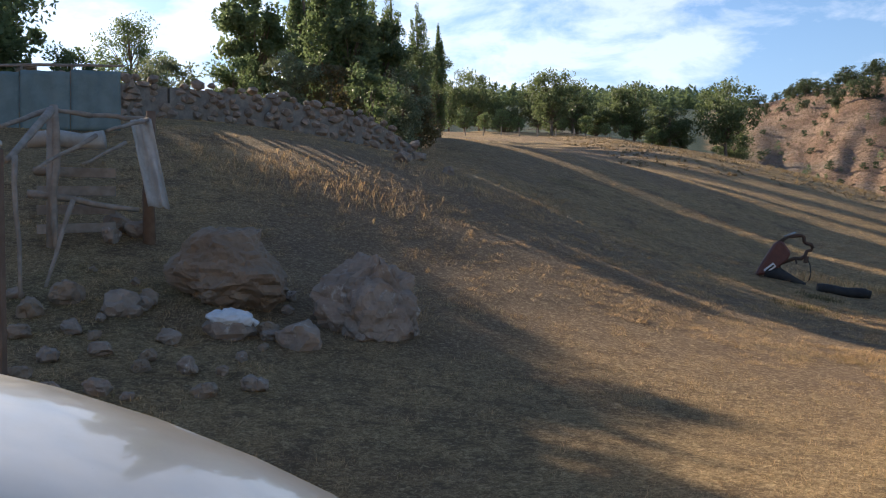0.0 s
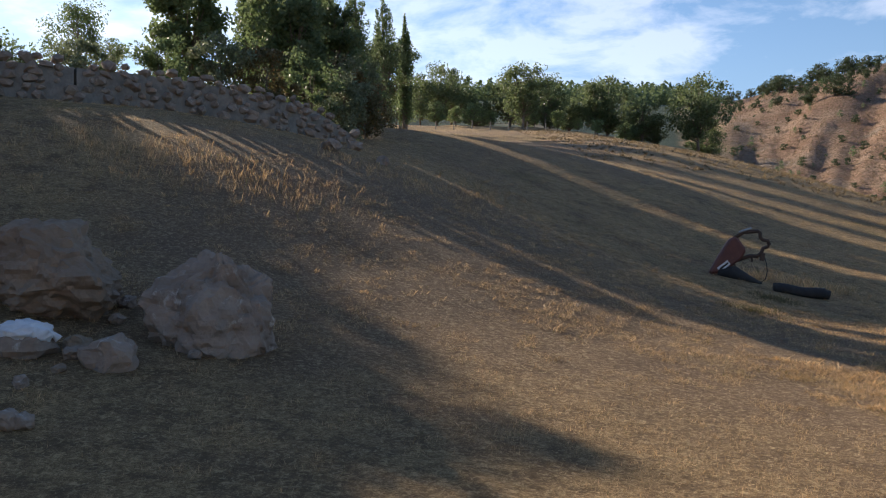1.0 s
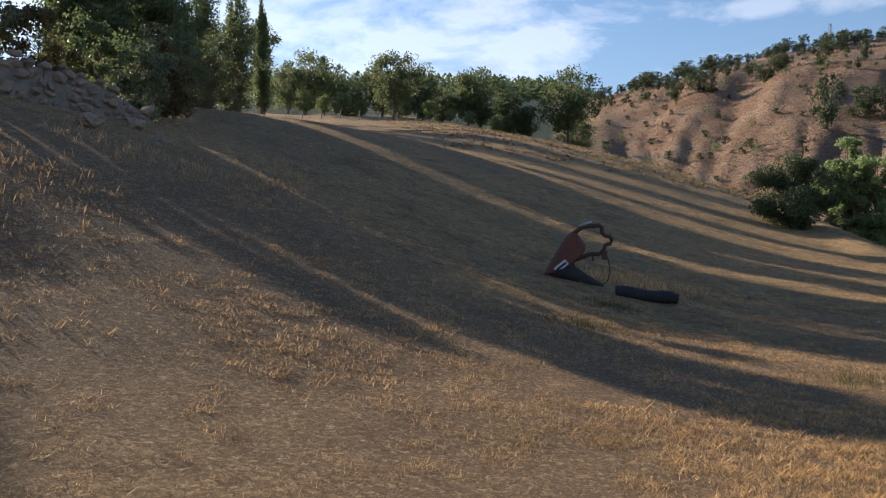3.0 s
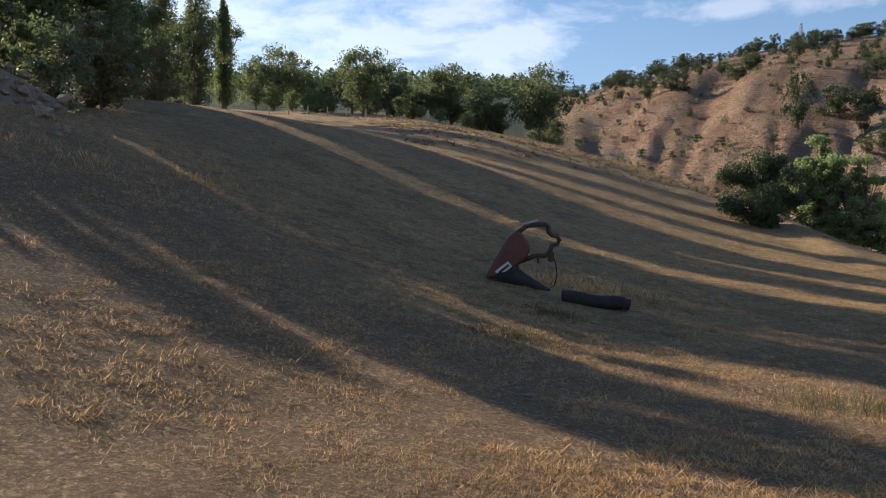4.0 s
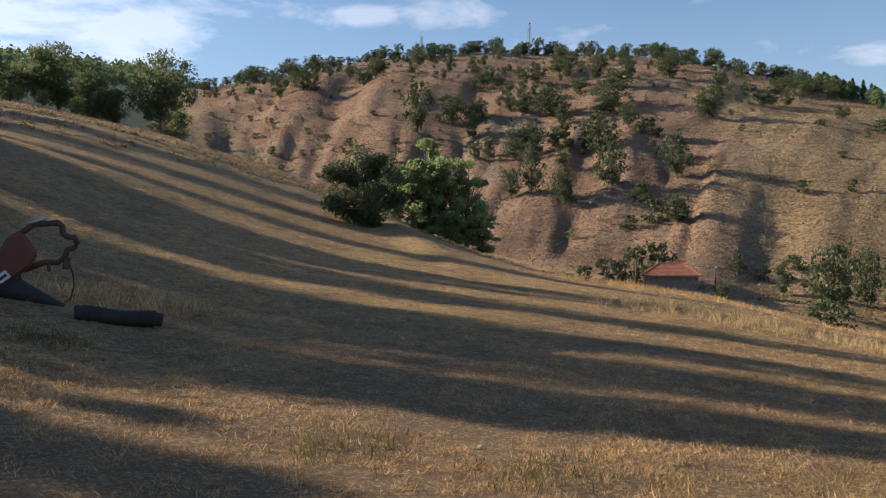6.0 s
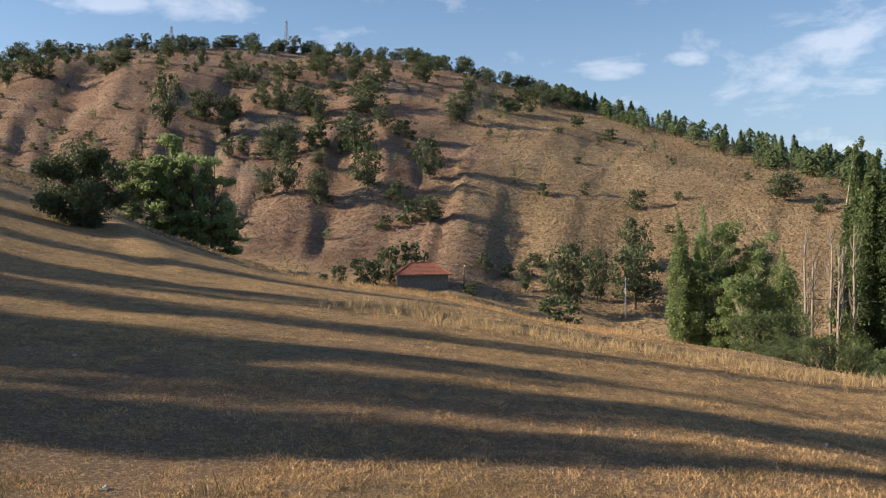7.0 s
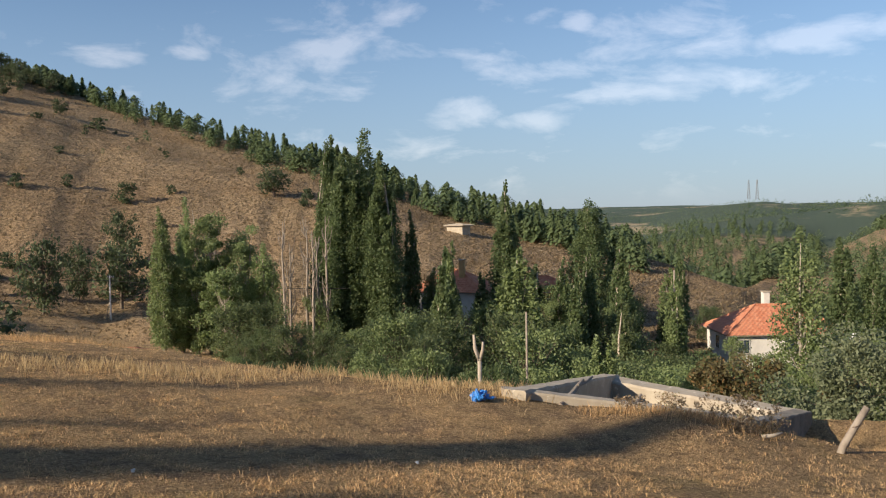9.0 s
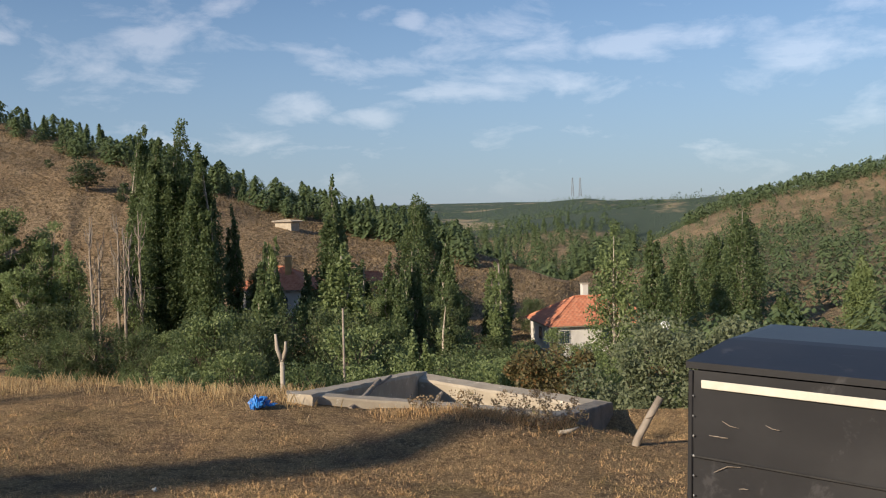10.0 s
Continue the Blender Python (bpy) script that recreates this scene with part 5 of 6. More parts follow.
# ---- the vehicle that carries the camera, set down beside the start ----
def loft(sections):
    """A closed skin through rings of points of equal number."""
    n = len(sections[0])
    faces = [(i * n + k, i * n + (k + 1) % n, (i + 1) * n + (k + 1) % n, (i + 1) * n + k) for i in range(len(sections) - 1) for k in range(n)]
    faces += [tuple(range(n))[::-1], tuple((len(sections) - 1) * n + k for k in range(n))]
    return Geo().add([p for r in sections for p in r], faces)


def hull(x, half, low, high, crown, bulge=0.04):
    """One upright ring of a car's body: flat floor, bellied sides, a rounded top."""
    ring = [(-half * 0.86, low), (half * 0.86, low), (half, low + 0.10), (half + bulge, (low + high) / 2), (half, high - 0.13), (half * 0.93, high - 0.03)]
    ring += [(half * u, high + crown * (1 - u * u)) for u in (0.75, 0.45, 0.15, -0.15, -0.45, -0.75)]
    ring += [(-half * 0.93, high - 0.03), (-half, high - 0.13), (-half - bulge, (low + high) / 2), (-half, low + 0.10)]
    return [(x, y, z) for y, z in ring]


CAR = (-2.56, 2.85)
lean_x = math.degrees(math.atan2(ground(CAR[0] + 1.3, CAR[1]) - ground(CAR[0] - 1.3, CAR[1]), 2.6))
lean_y = math.degrees(math.atan2(ground(CAR[0], CAR[1] + 0.75) - ground(CAR[0], CAR[1] - 0.75), 1.5))
car = thing("car", "pale silver-beige car with a rounded bonnet that carries the camera, set down on the grass", "car", at=pose(*CAR, ground(*CAR) + 0.05, lean_y, -lean_x, 0) @ Matrix.Scale(1.17, 4))
PAINT = Nodes("car_paint")
PAINT.bsdf.inputs["Coat Weight"].default_value = 0.6
MAT["car_paint"] = PAINT.done(PAINT.mix(PAINT.noise(3.0, 5), (0.44, 0.41, 0.36), (0.52, 0.49, 0.43)), PAINT.math("ADD", PAINT.math("MULTIPLY", PAINT.noise(7.0, 6, 0.7), 0.25), 0.2), 0.55, None, 0.5)
part("body", loft([hull(*p) for p in ((-2.05, 0.62, 0.38, 0.9, 0.02), (-1.98, 0.76, 0.24, 1.1, 0.03), (-1.3, 0.80, 0.2, 1.18, 0.03), (-0.4, 0.82, 0.2, 1.2, 0.03), (0.2, 0.82, 0.2, 1.22, 0.03), (0.64, 0.82, 0.2, 1.11, 0.04), (1.04, 0.81, 0.2, 0.98, 0.05), (1.44, 0.80, 0.2, 0.82, 0.05), (1.75, 0.77, 0.22, 0.68, 0.04), (1.9, 0.72, 0.26, 0.58, 0.03), (2.0, 0.62, 0.32, 0.48, 0.02))]), MAT["car_paint"], car, smooth=True)
cabin = part("cabin", loft([hull(*p, 0.0) for p in ((-1.9, 0.70, 1.1, 1.2, 0.02), (-1.5, 0.66, 1.1, 1.62, 0.03), (-0.8, 0.64, 1.1, 1.72, 0.03), (-0.45, 0.63, 1.1, 1.7, 0.03), (0.25, 0.70, 1.1, 1.26, 0.02))]), MAT["glass"], car, "dark glazed cabin", True)
part("roof", loft([hull(*p, 0.0) for p in ((-1.55, 0.6, 1.6, 1.66, 0.03), (-0.8, 0.63, 1.66, 1.75, 0.04), (-0.4, 0.6, 1.64, 1.7, 0.03))]), MAT["car_paint"], cabin, smooth=True)
for y in (-0.66, 0.66):
    for x0, z0, x1, z1 in ((-0.4, 1.7, 0.27, 1.22), (-0.85, 1.72, -0.88, 1.18), (-1.53, 1.64, -1.92, 1.16)):
        part("pillar", Geo().tube([(x0, y * 0.97, z0), ((x0 + x1) / 2, y * 1.02, (z0 + z1) / 2), (x1, y * 1.07, z1)], [0.04] * 3, 6), MAT["car_paint"], cabin)
    part("headlight", Geo().stone((0.16, 0.34, 0.17), 5, pose(1.8, y * 0.85, 0.56), 2, 0.0), MAT["white_plastic"], car, "clear headlight")
    part("tail_light", Geo().stone((0.12, 0.22, 0.2), 6, pose(-2.0, y * 0.9, 0.85), 2, 0.0), MAT["red_paint"], car)
    part("mirror", Geo().stone((0.14, 0.2, 0.14), 7, pose(0.05, y * 1.38, 1.28), 2, 0.0), MAT["car_paint"], car)
    for x in (-1.28, 1.28):
        wheel = part("wheel", Geo().tube([(x, y * 1.24 + d, 0.29) for d in (-0.09, -0.07, 0.07, 0.09)], [0.24, 0.29, 0.29, 0.24], 24), MAT["rubber"], car, "black rubber tyre", True)
        part("rim", Geo().tube([(x, y * 1.24 + math.copysign(d, y), 0.29) for d in (0.03, 0.085, 0.1)], [0.19, 0.19, 0.05], 18), MAT["steel"], wheel)
for x in (2.0, -2.04):
    part("bumper", Geo().box((0.14, 1.42, 0.16), pose(x, 0, 0.38), 0.05), MAT["rubber"], car)


# ---- village and huts ----
def house(name, x, y, z, turn, size, eaves, rise, tile, wall, label, windows, chimney=None, group="village houses", hip=True, courses=12):
    """Plastered walls with window openings' frames and panes, a tiled hip roof laid in courses, a chimney."""
    h = thing(name, label, "house", group, pose(x, y, z, 0, 0, turn))
    lx, ly = size
    deep = 3.5
    for k, (m, length) in enumerate(((pose(0, -ly / 2, 0), lx), (pose(lx / 2, 0, 0, 0, 0, 90), ly), (pose(0, ly / 2, 0, 0, 0, 180), lx), (pose(-lx / 2, 0, 0, 0, 0, 270), ly))):
        w = part("wall", Geo().box((length - (0.0 if k % 2 else 0.5), 0.25, eaves + deep), m @ pose(0, 0.125, (eaves - deep) / 2)), MAT[wall], h)
        for (side, at_u, sill, ww, wh) in windows:
            if side == k:
                f = part("window", Geo().box((ww + 0.16, 0.10, wh + 0.16), m @ pose(at_u, -0.02, sill + wh / 2), 0.02), MAT["plaster"], h, "white framed window")
                part("pane", Geo().box((ww / 2 - 0.04, 0.04, wh), m @ pose(at_u - ww / 4, -0.06, sill + wh / 2), 0.005), MAT["glass"], f)
                part("pane", Geo().box((ww / 2 - 0.04, 0.04, wh), m @ pose(at_u + ww / 4, -0.06, sill + wh / 2), 0.005), MAT["glass"], f)
                part("sill", Geo().box((ww + 0.3, 0.16, 0.06), m @ pose(at_u, -0.08, sill - 0.1), 0.01), MAT["concrete"], f)
    over = 0.55
    ex, ey = lx / 2 + over, ly / 2 + over
    ridge = max(ex - (ey if hip else 0), 0.4)
    roof = part("roof", quad_face(((-ex, -ey, eaves), (ex, -ey, eaves), (ex, ey, eaves), (-ex, ey, eaves)), 0.12), MAT["wood"], h)
    sides = [((-ex, -ey), (ex, -ey), (ridge, 0), (-ridge, 0)), ((ex, ey), (-ex, ey), (-ridge, 0), (ridge, 0)), ((ex, -ey), (ex, ey), (ridge, 0), (ridge, 0)), ((-ex, ey), (-ex, -ey), (-ridge, 0), (-ridge, 0))]
    for a, b, c, d in sides:
        g = Geo()
        for k in range(courses):
            u0, u1 = k / courses, (k + 1.15) / courses
            u1 = min(u1, 1.0)
            lift = 0.05
            row = []
            for u, extra in ((u0, lift), (u1, 0.0)):
                p = Vector((a[0] + (d[0] - a[0]) * u, a[1] + (d[1] - a[1]) * u, eaves + 0.13 + rise * u + extra))
                q = Vector((b[0] + (c[0] - b[0]) * u, b[1] + (c[1] - b[1]) * u, eaves + 0.13 + rise * u + extra))
                row.append((p, q))
            (p0, q0), (p1, q1) = row
            cells = max(2, int((q0 - p0).length / 0.55))
            top, low = [], []
            for i in range(cells * 2 + 1):
                f = i / (cells * 2)
                bump = 0.045 if i % 2 else 0.0
                low.append(p0 + (q0 - p0) * f + Vector((0, 0, bump)))
                top.append(p1 + (q1 - p1) * f + Vector((0, 0, bump)))
            butt = [v - Vector((0, 0, 0.07)) for v in low]
            n = len(low)
            g.add(low + top + butt, [(i, i + 1, n + i + 1, n + i) for i in range(n - 1)] + [(2 * n + i, 2 * n + i + 1, i + 1, i) for i in range(n - 1)])
        part("roof_slope", g, MAT[tile], roof)
    hips = [((-ridge, 0), (ridge, 0))] + [(p, q) for p, q in (((-ex, -ey), (-ridge, 0)), ((ex, -ey), (ridge, 0)), ((ex, ey), (ridge, 0)), ((-ex, ey), (-ridge, 0)))]
    for k, (p, q) in enumerate(hips):
        zz = (eaves + 0.16 + rise, eaves + 0.16 + rise) if k == 0 else (eaves + 0.16, eaves + 0.16 + rise)
        part("ridge_tile", Geo().tube([(*p, zz[0]), (*q, zz[1])], [0.13, 0.13], 8), MAT[tile], roof)
    if chimney:
        cx, cy, mat = chimney
        c = part("chimney", Geo().box((0.8, 0.8, rise + 1.6), pose(cx, cy, eaves + (rise + 1.6) / 2), 0.03), MAT[mat], h)
        part("chimney_cap", Geo().box((1.0, 1.0, 0.12), pose(cx, cy, eaves + rise + 1.66), 0.03), MAT["concrete"], c)
    return h


house("house", 120.0, -21.0, -16.0, 96, (13.5, 9.0), 3.4, 3.0, "tile", "plaster", "white village house with an orange-red tiled hip roof", [(2, -5.2, 1.4, 1.3, 1.5), (2, 3.4, 1.4, 1.3, 1.5), (2, 0.2, 1.4, 1.3, 1.5), (1, 0, 1.4, 1.3, 1.5), (3, 0, 1.4, 1.3, 1.5)], (0.6, -1.0, "plaster"))
house("house", 136.0, 19.5, -12.4, 80, (10.5, 9.0), 3.6, 2.9, "tile", "plaster", "white village house with red tiles half hidden by trees", [(2, -3.0, 1.2, 1.3, 1.5), (2, 1.5, 1.2, 1.3, 1.5)], (-1.5, 1.5, "ochre_plaster"))
house("house", 135.0, 8.0, -12.2, 84, (11.0, 7.0), 3.4, 1.9, "tile", "ochre_plaster", "ochre village house with a low red tiled roof", [(2, -3.0, 1.2, 1.2, 1.3), (2, 2.0, 1.2, 1.2, 1.3)], (3.0, 0.8, "ochre_plaster"))
house("house", 122.5, -63.5, -19.4, 70, (8.0, 7.0), 2.6, 2.0, "tile", "plaster", "low village house with a bright red roof", [(2, 0.0, 1.0, 1.2, 1.2)], None)
house("stable", 119.5, 102.0, -7.9, 135, (8.5, 5.0), 2.3, 1.9, "old_tile", "dark_wall", "old stone stable with a weathered red tile roof", [(0, 2.5, 0.6, 1.0, 1.0)], None, "", True, 9)
house("hill_hut", 199.5, 24.8, ground(199.5, 24.8) - 0.3, 60, (4.2, 3.0), 1.7, 0.3, "concrete", "concrete", "small pale flat-roofed hut on the hillside", [(0, 0.8, 0.9, 0.8, 0.8)], None, "", True, 3)
house("stable", 49.0, 25.8, -6.1, 84, (4.2, 3.2), 1.2, 0.8, "old_tile", "dark_wall", "low sunken shed with a dark red tile roof", [(0, 1.0, 0.4, 0.8, 0.6)], None, "", True, 8)


def utility_pole(x, y, z, height, label, material, arm=1.6, turn=0.0, group="utility poles", r=0.17):
    p = thing("utility_pole", label, "utility pole", group, pose(x, y, z, 0, 0, turn))
    part("shaft", Geo().tube([(0, 0, -0.6), (0, 0, height * 0.5), (0, 0, height)], [r, r * 0.82, r * 0.6], 8), MAT[material], p, smooth=True)
    if arm:
        part("crossarm", Geo().box((arm, 0.1, 0.12), pose(0, -0.12, height - 0.35), 0.01), MAT["iron"], p)
        for u in (-0.45, -0.15, 0.15, 0.45):
            part("insulator", Geo().tube([(u * arm, -0.12, height - 0.29), (u * arm, -0.12, height - 0.2), (u * arm, -0.12, height - 0.1)], [0.05, 0.07, 0.03], 7), MAT["white_plastic"], p)
    return p


utility_pole(138.0, 73.5, -15.0, 8.8, "pale concrete utility pole with a crossarm", "plaster", 1.8, 60)
part("brace", Geo().tube([(1.6, 0.2, -0.4), (0.05, 0, 5.5)], [0.08, 0.07], 6), MAT["wood"], bpy.data.objects["utility_pole"])
utility_pole(116.2, 106.3, -8.6, 7.2, "dark wooden utility pole beside the stable", "brown_wood", 1.2, 40)
utility_pole(124.5, 96.8, -10.0, 6.0, "dark wooden utility pole beside the stable", "brown_wood", 1.2, 40)
utility_pole(59.45, 8.06, ground(59.45, 8.06), -3.5 - ground(59.45, 8.06), "thin grey wooden pole among the trees", "wood", 0, 0, "utility poles", 0.09)
utility_pole(113.3, -8.2, -13.5, 8.8, "weathered wooden utility pole by the house", "wood", 0, 0)
utility_pole(120.0, 152.0, ground(120, 152) - 0.3, 7.0, "dark wooden utility pole on the slope", "brown_wood", 1.0, 0)
for k, (a, b) in enumerate((((116.2, 106.3, -1.7), (124.5, 96.8, -4.3)), ((124.5, 96.8, -4.3), (138.0, 73.5, -7.0)), ((138.0, 73.5, -7.0), (113.0, 30.0, -6.5)))):
    for s in (0, 0.5):
        a2, b2 = Vector(a) + Vector((s, s, 0)), Vector(b) + Vector((s, s, 0))
        mid = (a2 + b2) / 2 - Vector((0, 0, 0.5))
        solid("power_line", Geo().tube([a2, (a2 + mid) / 2 - Vector((0, 0, 0.12)), mid, (b2 + mid) / 2 - Vector((0, 0, 0.12)), b2], [0.02] * 5, 4), MAT["rubber"], "thin dark power line sagging between poles", "cable", "power lines")


def mast(x, y, height, wide, label, group, z=None):
    """A lattice mast with four legs and cross bracing."""
    z = ground(x, y) - 0.5 if z is None else z
    m = thing("lattice_mast", label, "mast", group, pose(x, y, z))
    half = wide / 2
    r = wide * 0.03
    legs = []
    for sx, sy in ((-1, -1), (1, -1), (1, 1), (-1, 1)):
        legs.append((Vector((sx * half, sy * half, 0)), Vector((sx * half * 0.3, sy * half * 0.3, height))))
        part("leg", Geo().tube(legs[-1], [r * 1.4, r], 5), MAT["mast_steel"], m)
    n = 8
    for k in range(4):
        a, b = legs[k], legs[(k + 1) % 4]
        g = Geo()
        for i in range(n):
            g.tube([a[0].lerp(a[1], i / n), b[0].lerp(b[1], (i + 1) / n)], [r * 0.7] * 2, 4)
            g.tube([b[0].lerp(b[1], i / n), a[0].lerp(a[1], (i + 1) / n)], [r * 0.7] * 2, 4)
        part("bracing", g, MAT["mast_steel"], m)
    return m


mast(302.7, 346.5, 17, 2.2, "grey lattice mast on the hill's crest", "masts on the crest")
mast(260.9, 385.4, 13, 2.4, "grey lattice mast on the hill's crest", "masts on the crest")
mast(*polar(103.4, 1680), 36, 5.0, "distant thin transmitter mast on a far ridge", "far masts", 28)
mast(*polar(103.9, 1690), 36, 5.0, "distant thin transmitter mast on a far ridge", "far masts", 28)

# road into the village, with its sign
road = Geo()
line = [Vector((118.5 + 5 * k, -64.0 + 3.0 * k, -16.9 + 0.12 * k)) for k in range(8)]
side = Vector((-0.5, 0.86, 0)) * 2.6
for a, b in zip(line, line[1:]):
    road.add([a - side, b - side, b + side, a + side, a - side - Vector((0, 0, 4)), b - side - Vector((0, 0, 4)), b + side - Vector((0, 0, 4)), a + side - Vector((0, 0, 4))], [(0, 1, 2, 3), (4, 5, 1, 0), (3, 2, 6, 7)])
solid("road", road, MAT["asphalt"], "dark asphalt road into the village", "road", kind="structure")
sign = thing("road_sign", "blue road sign on two posts beside the road", "sign", at=pose(129.0, -57.3, -16.6, 0, 0, 110))
part("panel", Geo().box((2.0, 0.06, 0.8), pose(0, 0, 1.9), 0.01), MAT["sign_blue"], sign)
for u in (-0.7, 0.7):
    part("sign_post", Geo().tube([(u, 0.05, 0), (u, 0.05, 2.3)], [0.05, 0.05], 6), MAT["steel"], sign)
dish = thing("satellite_dish", "white satellite dish on a short pole", "satellite dish", at=pose(101.5, -24.0, ground(101.5, -24.0), 0, 0, 60))
part("pole", Geo().tube([(0, 0, 0), (0, 0, 4.4)], [0.05, 0.05], 6), MAT["steel"], dish)
bm = bmesh.new()
bmesh.ops.create_uvsphere(bm, u_segments=14, v_segments=7, radius=0.55)
bmesh.ops.scale(bm, vec=(1, 0.25, 1), verts=bm.verts)
part("bowl", Geo().take(bm, pose(0, 0, 4.5, 25, 0, 0)), MAT["white_plastic"], dish, smooth=True)
fork = thing("forked_stem", "bare pale forked tree stem at the field's edge", "tree", at=pose(43.1, 9.5, ground(43.1, 9.5)))
hh = (-2.5 - ground(43.1, 9.5)) / 1.05
part("trunk", Geo().tube([(0, 0, -0.3), (0.02, 0, hh * 0.5), (0, 0, hh * 0.82)], [0.10, 0.085, 0.08], 8), MAT["pale_bark"], fork, smooth=True)
part("limb", Geo().tube([(0, 0, hh * 0.8), (0.0, 0.16, hh * 0.92), (0.02, 0.2, hh * 1.05)], [0.08, 0.07, 0.04], 7), MAT["pale_bark"], fork, smooth=True)
part("limb", Geo().tube([(0, 0, hh * 0.8), (0.0, -0.12, hh * 0.9), (0.02, -0.13, hh * 0.98)], [0.08, 0.06, 0.04], 7), MAT["pale_bark"], fork, smooth=True)

# wire fence at the head of the meadow
fence = thing("wire_fence", "old wire fence on rough wooden posts below the orchard", "fence")
spots = [(4.5 + 3.1 * k, 148.5 - 0.5 * k) for k in range(7)]
for k, (x, y) in enumerate(spots):
    part("post", Geo().tube([(x, y, ground(x, y) - 0.4), (x + 0.05, y, ground(x, y) + 1.5)], [0.12, 0.09], 6), MAT["wood"], fence)
for hgt in (0.6, 1.2):
    part("wire", Geo().tube([(x, y, ground(x, y) + hgt) for x, y in spots], [0.02] * len(spots), 4), MAT["iron"], fence)

# bushes round the pit
near_kinds = [("willow_bush", 39.6, -1.9, 3.6, 4.4, "willow_leaf", "silvery green willow bush below the pit"), ("willow_bush", 37.6, -3.6, 2.9, 3.4, "willow_leaf", "silvery green willow bush below the pit"), ("hazel_bush", 42.5, -4.6, 4.6, 3.4, "light_leaf", "yellow-green leafy bush beside the willow"), ("bramble_bush", 52.0, -1.5, 6.9, 6.2, "brown_leaf", "brownish fading bush behind the pit"), ("bramble_bush", 50.0, -6.0, 5.6, 5.0, "brown_leaf", "brownish fading bush behind the pit"), ("ash_bush", 54.2, 4.6, 6.6, 3.0, "light_leaf", "light green young ash behind the pit")]
for k, (name, x, y, h, w, leaf, label) in enumerate(near_kinds):
    ob = tree(name, 600 + k, h, w, "bush" if k < 5 else "column", leaf, 14000, 0.06 if k < 3 else 0.085, label, "", "bark", 0.05, 0.06, "bush")
    ob.matrix_basis = settle_tree(None, x, y, k * 33, 1, 1, 0.1)

for k, (x, y, h, w) in enumerate([(31.9, 3.6, 0.6, 1.0), (32.2, 2.8, 0.8, 1.0), (31.7, 4.5, 0.5, 0.9), (32.4, 2.2, 0.7, 0.8), (31.6, 5.4, 0.4, 0.8), (31.2, 3.2, 0.5, 0.8)]):
    ob = tree("dry_weed", 640 + k, h, w, "bush", "dry_leaf", 520, 0.028, "withered twiggy brown weed against the pit's wall", "weeds by the pit", "brown_wood", 0.03, 0.012, "weed")
    ob.matrix_basis = settle_tree(None, x, y, k * 71, 1, 1, 0.05)


# ---- dry grass and weeds ----
def blades(rng, spots, per, height, lean, wide):
    """Grass blades as slim quads round each spot (n, 3)."""
    n = len(spots) * per
    base = np.repeat(spots, per, axis=0) + rng.normal(size=(n, 3)) * (0.07, 0.07, 0)
    h = height * (0.45 + 0.9 * rng.random((n, 1)))
    a = rng.random((n, 1)) * 6.283
    tip = base + np.concatenate([np.cos(a) * lean * h, np.sin(a) * lean * h, h], 1) * (0.6 + 0.6 * rng.random((n, 1)))
    mid = base * 0.45 + tip * 0.55 + np.concatenate([0 * a, 0 * a, 0.12 * h], 1)
    wide = np.repeat(wide, per, axis=0) if isinstance(wide, np.ndarray) else wide
    side = np.concatenate([-np.sin(a), np.cos(a), 0 * a], 1) * wide
    return np.stack([base - side, mid - side * 0.6, tip, base + side], 1)


def slips(name, material, rng, spots, per, height, wide, spread):
    """Low straw as single triangles strewn round each spot."""
    n = len(spots) * per
    base = np.repeat(spots, per, axis=0) + rng.normal(size=(n, 3)) * (spread, spread, 0)
    h = height * (0.4 + 0.9 * rng.random((n, 1)))
    a, lean = rng.random((n, 1)) * 6.283, rng.random((n, 1)) * 2.8
    tip = base + np.concatenate([np.cos(a) * lean * h, np.sin(a) * lean * h, h * (1.25 - 0.26 * lean)], 1)
    b = a + rng.normal(size=(n, 1)) * 0.8
    side = np.concatenate([-np.sin(b), np.cos(b), 0 * b], 1) * np.repeat(wide, per, axis=0)
    co = np.stack([base - side, tip, base + side], 1)
    me = bpy.data.meshes.new(name)
    me.vertices.add(3 * n), me.loops.add(3 * n), me.polygons.add(n)
    me.vertices.foreach_set("co", co.astype(np.float32).ravel())
    me.loops.foreach_set("vertex_index", np.arange(3 * n, dtype=np.int32))
    me.polygons.foreach_set("loop_start", np.arange(0, 3 * n, 3, dtype=np.int32))
    me.materials.append(MAT[material])
    me.update(calc_edges=True)
    return me


def heights(x, y):
    return np.array([ground(float(p), float(q)) for p, q in zip(x, y)])


g_rng = np.random.default_rng(77)


def scatter(count, b0, b1, r0, r1, keep=None):
    b, r = g_rng.uniform(b0, b1, count), np.sqrt(g_rng.uniform(r0**2, r1**2, count)) if r1 < 30 else np.exp(g_rng.uniform(math.log(r0), math.log(r1), count))
    x, y = HUB[0] + np.sin(np.radians(b)) * r, HUB[1] + np.cos(np.radians(b)) * r
    ok = np.ones(count, bool) if keep is None else keep(x, y)
    ok &= ~in_pit(x, y, -0.1)
    x, y = x[ok], y[ok]
    return np.stack([x, y, heights(x, y) - 0.02], 1)


def tufty(x, y):
    """Where the stubble stands: in tufts a hand or two wide, thinner in broad patches."""
    return 0.4 * layered(x / 1.9, y / 1.9, 2, 61) + 0.7 * layered(x / 0.36, y / 0.36, 2, 63)


short = scatter(98000, -62, 122, 4, 48, lambda x, y: tufty(x, y) > 0.0)


def thick(s):
    return 0.0035 + 0.00030 * np.hypot(s[:, 0] - 9, s[:, 1] - 7)[:, None]


